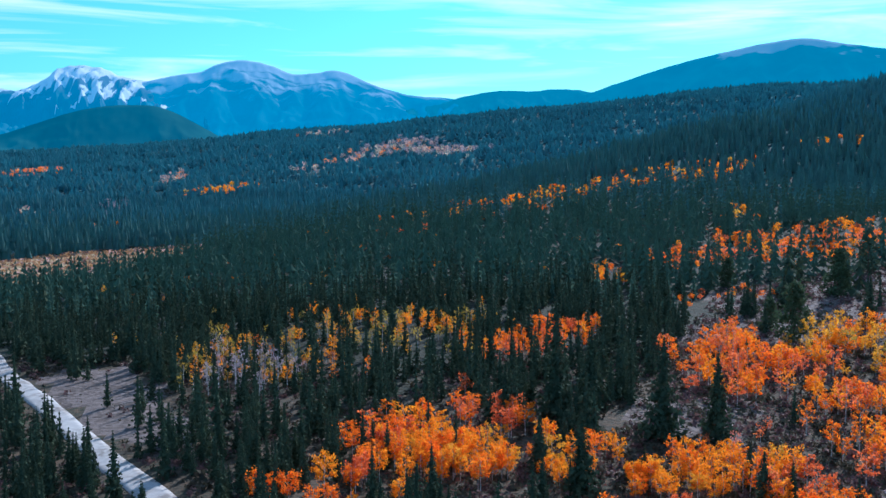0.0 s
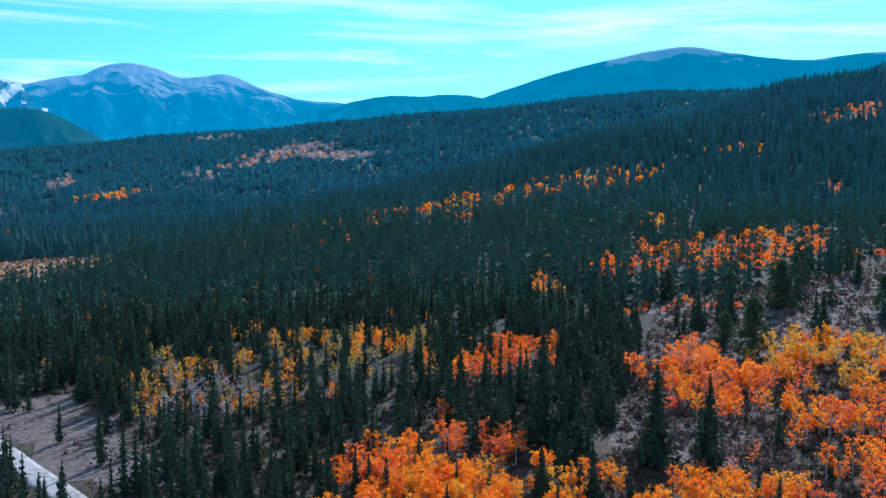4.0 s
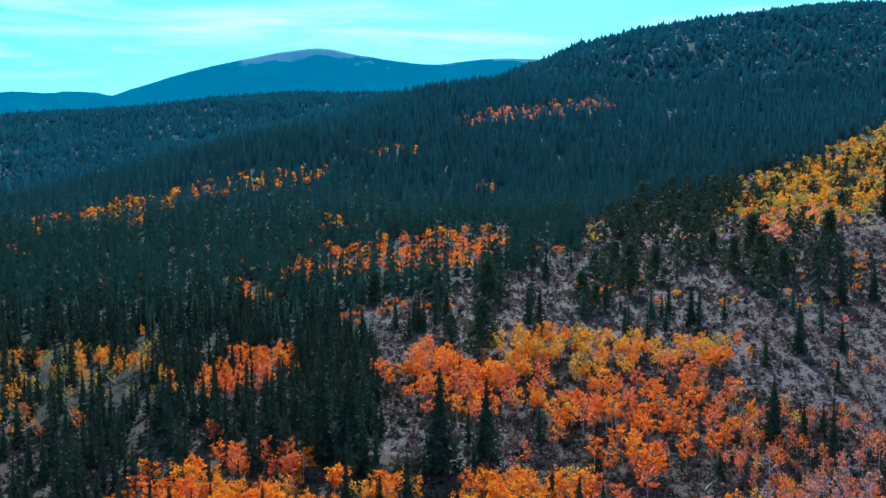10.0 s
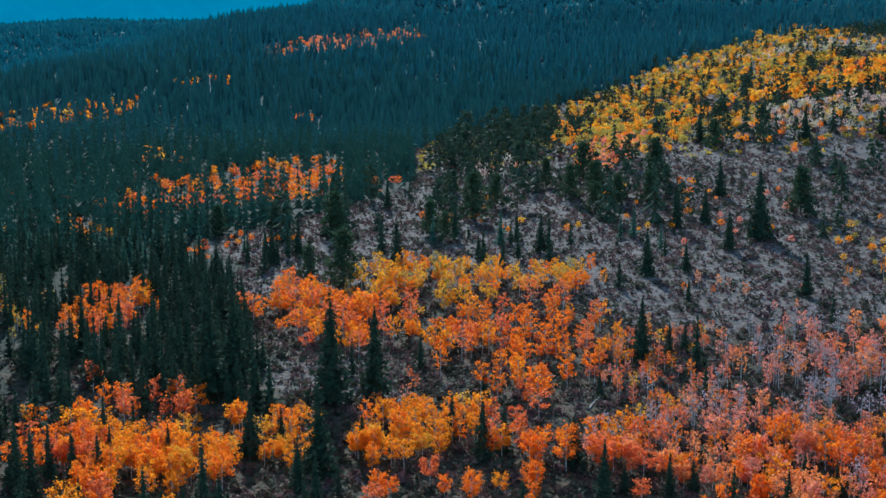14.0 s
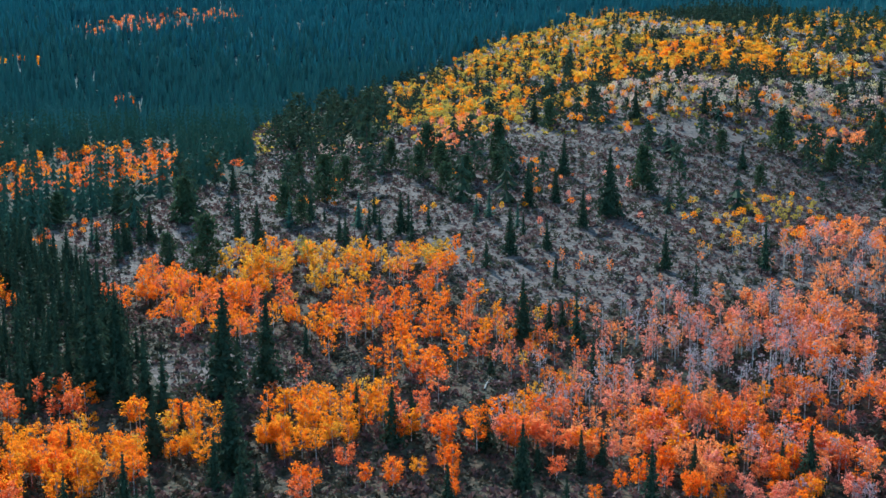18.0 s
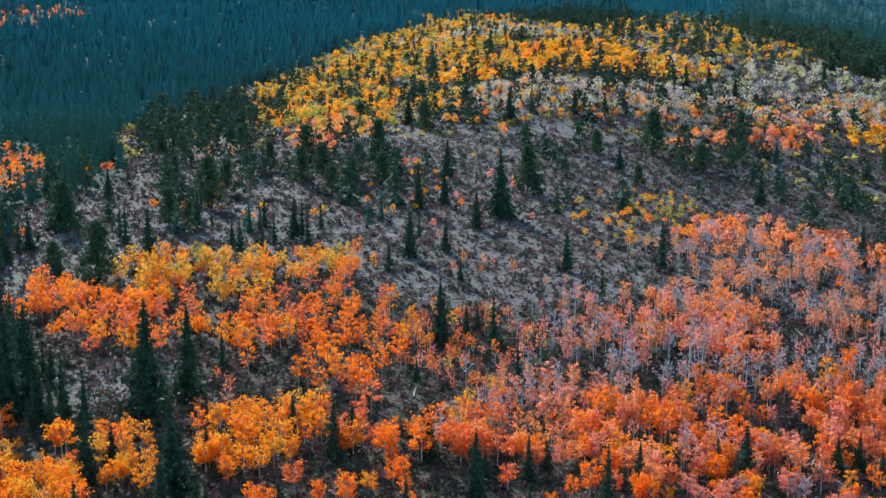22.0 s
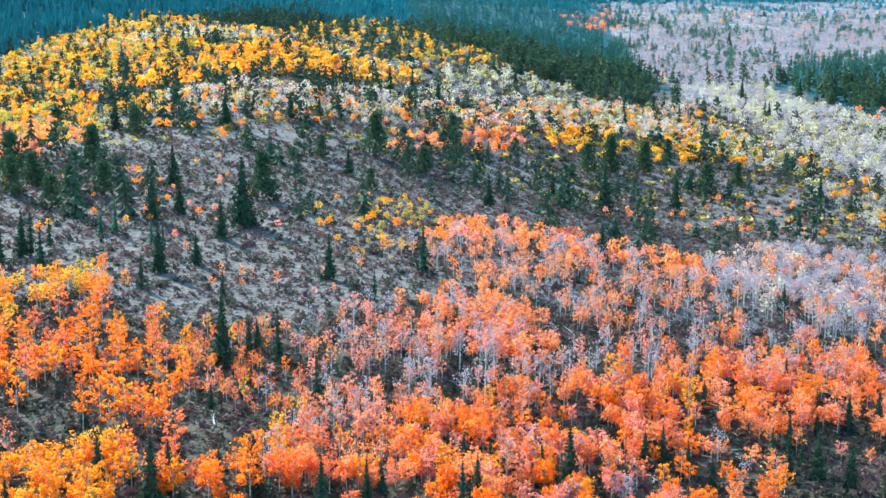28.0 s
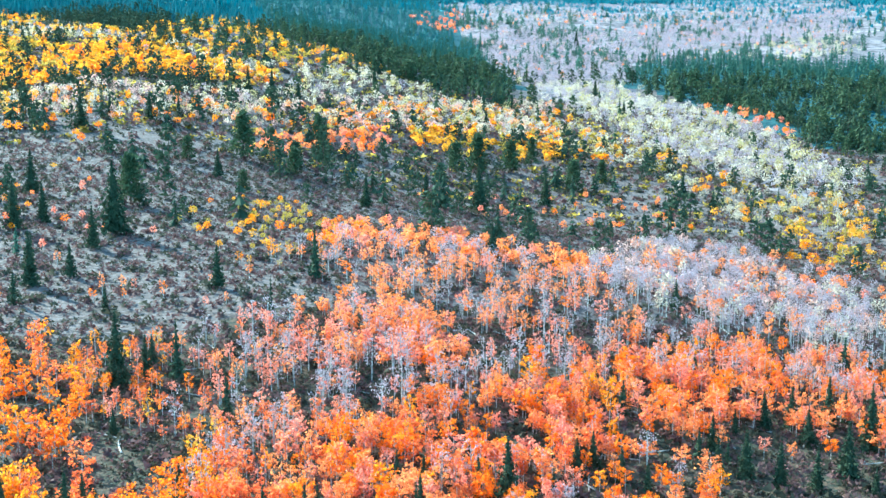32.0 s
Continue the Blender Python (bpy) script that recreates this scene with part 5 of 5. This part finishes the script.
def grove(what, *trees):
    """Trees of their own: x, y and height."""
    pool, tall = (fine, spruce_tall) if what == "spruce" else (round_pines, pine_tall)
    for x, y, h in trees:
        k = int(rng.integers(0, len(pool)))
        size = "tall" if h > 12 else "small" if h < 8 else "slender" if what == "spruce" else "bushy"
        look_of = "dark green spruce standing on the open hillside" if what == "spruce" else "rounded green pine on the open hillside"
        tree(what + "_tree", f"{size} {look_of}", what, what + "s on the open hillside", pool[k], x, y, 1.12 * h / tall[k], rng.uniform(0, 6.28))


grove("spruce", (48.7, 135.2, 8.8), (19.3, 158.2, 11.2), (72.4, 125, 7), (65.7, 135.9, 4.6), (14.3, 168.5, 7.9), (91.4, 118.1, 9.4), (48.5, 156.6, 6.4), (61.9, 151.1, 4.7), (84.4, 131.9, 5.5), (44.5, 164.1, 6.3), (110.5, 111.5, 5.7), (36, 185.7, 15.3), (19.4, 195.3, 19), (45.5, 188.2, 13.6), (13.9, 203.7, 8.3), (26.2, 201.1, 13.1), (155.2, 83.9, 6.9), (102.5, 185.1, 11.7), (114.7, 185.7, 5.4), (176.2, 97.7, 5.6), (142.1, 211.6, 5.7), (169, 200.3, 9.1), (152.6, 236.2, 11.3), (102.8, 275, 11.5), (163.3, 233.3, 7.1), (128.2, 274.7, 6.4), (80, 300.1, 9.7), (146.3, 270.9, 10.3))
grove("spruce", (247.8, 156.7, 10.1), (92.2, 309.2, 8.9), (193.6, 246.7, 10.2), (210.5, 250.8, 18.2), (201.7, 275.2, 12.6), (212.7, 273.9, 10.4), (284.8, 199.4, 6.6), (154.5, 365.4, 8.8), (253.4, 305.8, 12.9), (325.5, 220.6, 10.5), (316.7, 273.3, 9.5), (402.4, 198.1, 19), (407.5, 222.6, 10.7), (358.7, 355.1, 15.3), (472.4, 183.2, 15.2), (342.3, 400.9, 13.1), (399.6, 347, 12.2), (396.9, 365, 9.6), (521.9, 108.6, 9.5), (433.2, 351, 9.1), (540.2, 124.8, 12.8), (578, 367.4, 17.7), (590.9, 356.1, 12.5), (582.4, 384.8, 14.4), (681, 261.6, 13.5), (717, 350.7, 14.5), (815.3, 187.6, 15.6), (924.1, 224.6, 19))
grove("spruce", (999.9, 186.5, 14.5), (1347.3, 216.4, 14.2), (1481.1, 329.8, 19))
grove("pine", (81.2, 263.7, 13.4), (79.8, 278.5, 7.7), (135.1, 300.8, 8.5), (136.4, 310.7, 10.1), (112.4, 325.8, 13.4), (88.4, 355.9, 8.8), (162.4, 325.6, 14.9), (108.3, 357, 8.1), (199, 308.9, 10.3), (254.1, 271.5, 14.6), (214, 315, 9.3), (182.6, 340.9, 11.6), (225.9, 311.8, 10.4), (208.6, 333, 11.9), (301.2, 256.3, 7.4), (227.4, 341.7, 11), (190.3, 377.8, 7.8), (224.7, 366.2, 10.8), (261.4, 345.9, 14.9), (242.2, 365.2, 14.9), (338.8, 296.9, 9.3), (366.4, 264.8, 10.7), (368.9, 288, 18.2), (328.3, 379.4, 12.5), (435.5, 279.9, 10.9), (468.8, 295.3, 15.9), (530.4, 179.5, 16.7), (518.3, 239.1, 15.2))
grove("pine", (530.7, 230.4, 19), (566.1, 169.6, 11.9), (555.2, 218, 16.6), (590.3, 213.3, 15.1))
grove("spruce", (171.5, 97.2, 6), (136.5, 92.3, 6.1), (159, 78.9, 7.9), (163, 72.2, 9.2), (153.9, 65.4, 11.2), (122.4, 90.9, 6.7), (126.3, 86.6, 7.8), (124.2, 81.3, 7.7), (136.3, 70.4, 9.3), (127.3, 75.6, 7.1), (114.9, 109.6, 5.7), (108.8, 100.6, 4.7), (101.2, 113.4, 3.7), (88.3, 129.3, 4.9), (66.3, 150.2, 3), (131.1, 66.4, 4.3), (110.8, 104.7, 5.4), (146, 97.2, 4.3), (148.5, 88.9, 4.3), (150.7, 76.2, 6.6))
grove("spruce", (168.9, 68.8, 5.9), (29.2, 164, 5.4), (44.3, 156, 8.1), (54.6, 148.1, 7.1), (60.8, 135.5, 6), (56, 139.2, 4.1), (90.3, 122, 6.2), (20.8, 172.5, 4.7), (81.2, 172.9, 3.8), (107.5, 182.8, 7.1))

ASPEN_FINE = [aspen(rng.uniform(4.8, 7.4), rng.uniform(1.2, 1.75), 13, 60, 0.31, 0.0, rng.uniform(0.34, 0.46)) for _ in range(5)]
LEAF_WORDS = {"orange_leaves": "orange", "amber_leaves": "amber", "red_leaves": "red", "salmon_leaves": "salmon-pink",
              "olive_leaves": "olive", "bare_twigs": "grey", "yellow_leaves": "yellow", "rose_leaves": "rose-red", "pale_cream_leaves": "cream", "straw_leaves": "straw-yellow", "pink_grey_leaves": "pink-grey"}
aspen_meshes = {}
near_aspens.sort(key=lambda a: a[0])
for _, x, y, sc, leaf, bare in near_aspens[:290]:
    leaf = (leaf, *MIXED_WITH[leaf])[rng.choice(3, p=LEAF_SHARE[3])]
    if leaf.name not in aspen_meshes:
        aspen_meshes[leaf.name] = meshes("aspen", ASPEN_FINE, (BARK_PALE, leaf))
    word = LEAF_WORDS[leaf.name]
    tree("aspen_tree", f"aspen tree in {word} autumn leaf with pale trunk", "aspen", "aspens of the near slope",
         aspen_meshes[leaf.name][rng.integers(0, 5)], x, y, sc, rng.uniform(0, 6.28))
for leaf in MIXED_WITH:
    rest = np.array([a[1:4] for a in near_aspens[290:] if a[4] is leaf]).reshape(-1, 3)
    stand("aspen_stand", "autumn aspens on the near slope", "aspens", ASPEN_NEAR, rest[:, 0], rest[:, 1], rest[:, 2], [BARK_PALE, leaf])

# ---- sage and russet shrubs on the open hillside, undergrowth below the aspens ----
def mound(wide, high):
    """A shrub's uneven rounded body, open below."""
    v, f = lumps(np.zeros((1, 3)), wide, high)
    v[:5, 2] -= 0.08
    return v[:6], f[:5]


SHRUBS = [(None, joined([mound(0.42, 0.36), tufts(rng.normal(0, 1, (9, 3)) * (0.34, 0.34, 0.10) + (0, 0, 0.34), 0.42)])) for _ in range(8)]
for mat, label, per, lo, r1, big in ((SHRUB, "grey-green sage shrubs on the open hillside", 11, -0.85, 480, 1.5),
                                     (SHRUB_RED, "russet shrubs on the open hillside", 6.5, -1.0, 480, 1.3),
                                     (SHRUB, "grey-green sage shrubs on the knoll", 50, -0.8, 950, 2.8),
                                     (SHRUB_RED, "russet brush on the knoll", 60, -0.7, 950, 2.8),
                                     (LEAF_OLIVE, "olive brush on the knoll", 90, -0.3, 950, 2.8)):
    sx, sy = spread(105 if r1 < 500 else 480, r1, per)
    keep = inside(OPEN, sx, sy) & (waves(sx * 1.7, sy * 1.7 + 5) > lo) & (road_gap(sx, sy) > 4)
    sx, sy = sx[keep], sy[keep]
    stand("shrubs", label, "shrubs", SHRUBS, sx, sy, big * np.clip(rng.normal(1, 0.42, len(sx)), 0.35, 2.4), [BARK_DARK, mat], True)
ux, uy = spread(100, 300, 3.6)
keep = (inside(ASPEN_GROUND, ux, uy) | inside(GLADES, ux, uy)) & (road_gap(ux, uy) > 3.6) & ~inside(CLEARING, ux, uy) & (~inside(BARE_BANK, ux, uy) | (rng.uniform(0, 1, len(ux)) < 0.06))
ux, uy = ux[keep], uy[keep]
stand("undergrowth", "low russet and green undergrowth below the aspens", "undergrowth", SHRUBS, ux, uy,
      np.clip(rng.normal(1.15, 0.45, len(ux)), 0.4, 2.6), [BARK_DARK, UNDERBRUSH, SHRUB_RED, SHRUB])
wx, wy = rng.uniform(-310, -120, 4000), rng.uniform(440, 750, 4000)
keep = ((wx + 215) / 92) ** 2 + ((wy - 595) / 148) ** 2 < 1
stand("meadow_brush", "orange-brown willow brush in the valley meadow", "brush", SHRUBS, wx[keep], wy[keep],
      np.clip(rng.normal(2.1, 0.7, int(keep.sum())), 0.8, 4), [BARK_DARK, WILLOW, SHRUB_RED, LEAF_PINK])

# ---- fallen grey logs between the aspens ----


def log_mesh(long, thick):
    """A weathered fallen trunk, tapered and slightly bent, with stubs of branches."""
    bend = rng.uniform(-0.06, 0.06) * long
    pieces = [tube((-long / 2, 0, 0.05), (0, bend, thick), thick, thick * 0.8, 7), tube((0, bend, thick), (long / 2, 0, 0.22), thick * 0.8, thick * 0.35, 6)]
    for k in range(5):
        x = rng.uniform(-0.1, 0.45) * long
        pieces.append(tube((x, bend * 0.6, thick), (x + rng.uniform(0.2, 0.5), bend + rng.uniform(-0.7, 0.7), thick + rng.uniform(0.1, 0.7)), thick * 0.25, thick * 0.08, 4))
    return mesh_of("fallen_log", *joined(pieces), [DEADWOOD])


LOGS = [log_mesh(rng.uniform(4.5, 7.5), rng.uniform(0.13, 0.2)) for _ in range(6)]
for k in range(230):
    lx, ly = rng.uniform(70, 250), rng.uniform(60, 190)
    if not inside(ASPEN_GROUND, np.array([lx]), np.array([ly]))[0]:
        continue
    ob = new("fallen_log", LOGS[k % 6])
    a = rng.uniform(0, math.pi)
    tilt = math.atan2(float(height(lx + 2 * math.cos(a), ly + 2 * math.sin(a)) - height(lx - 2 * math.cos(a), ly - 2 * math.sin(a))), 4)
    ob.matrix_world = Matrix.LocRotScale((lx, ly, float(height(lx, ly)) + 0.06), Euler((0, -tilt, a)), None)
    tagged(ob, "weathered grey fallen trunk among the aspens", "fallen log", "fallen logs")
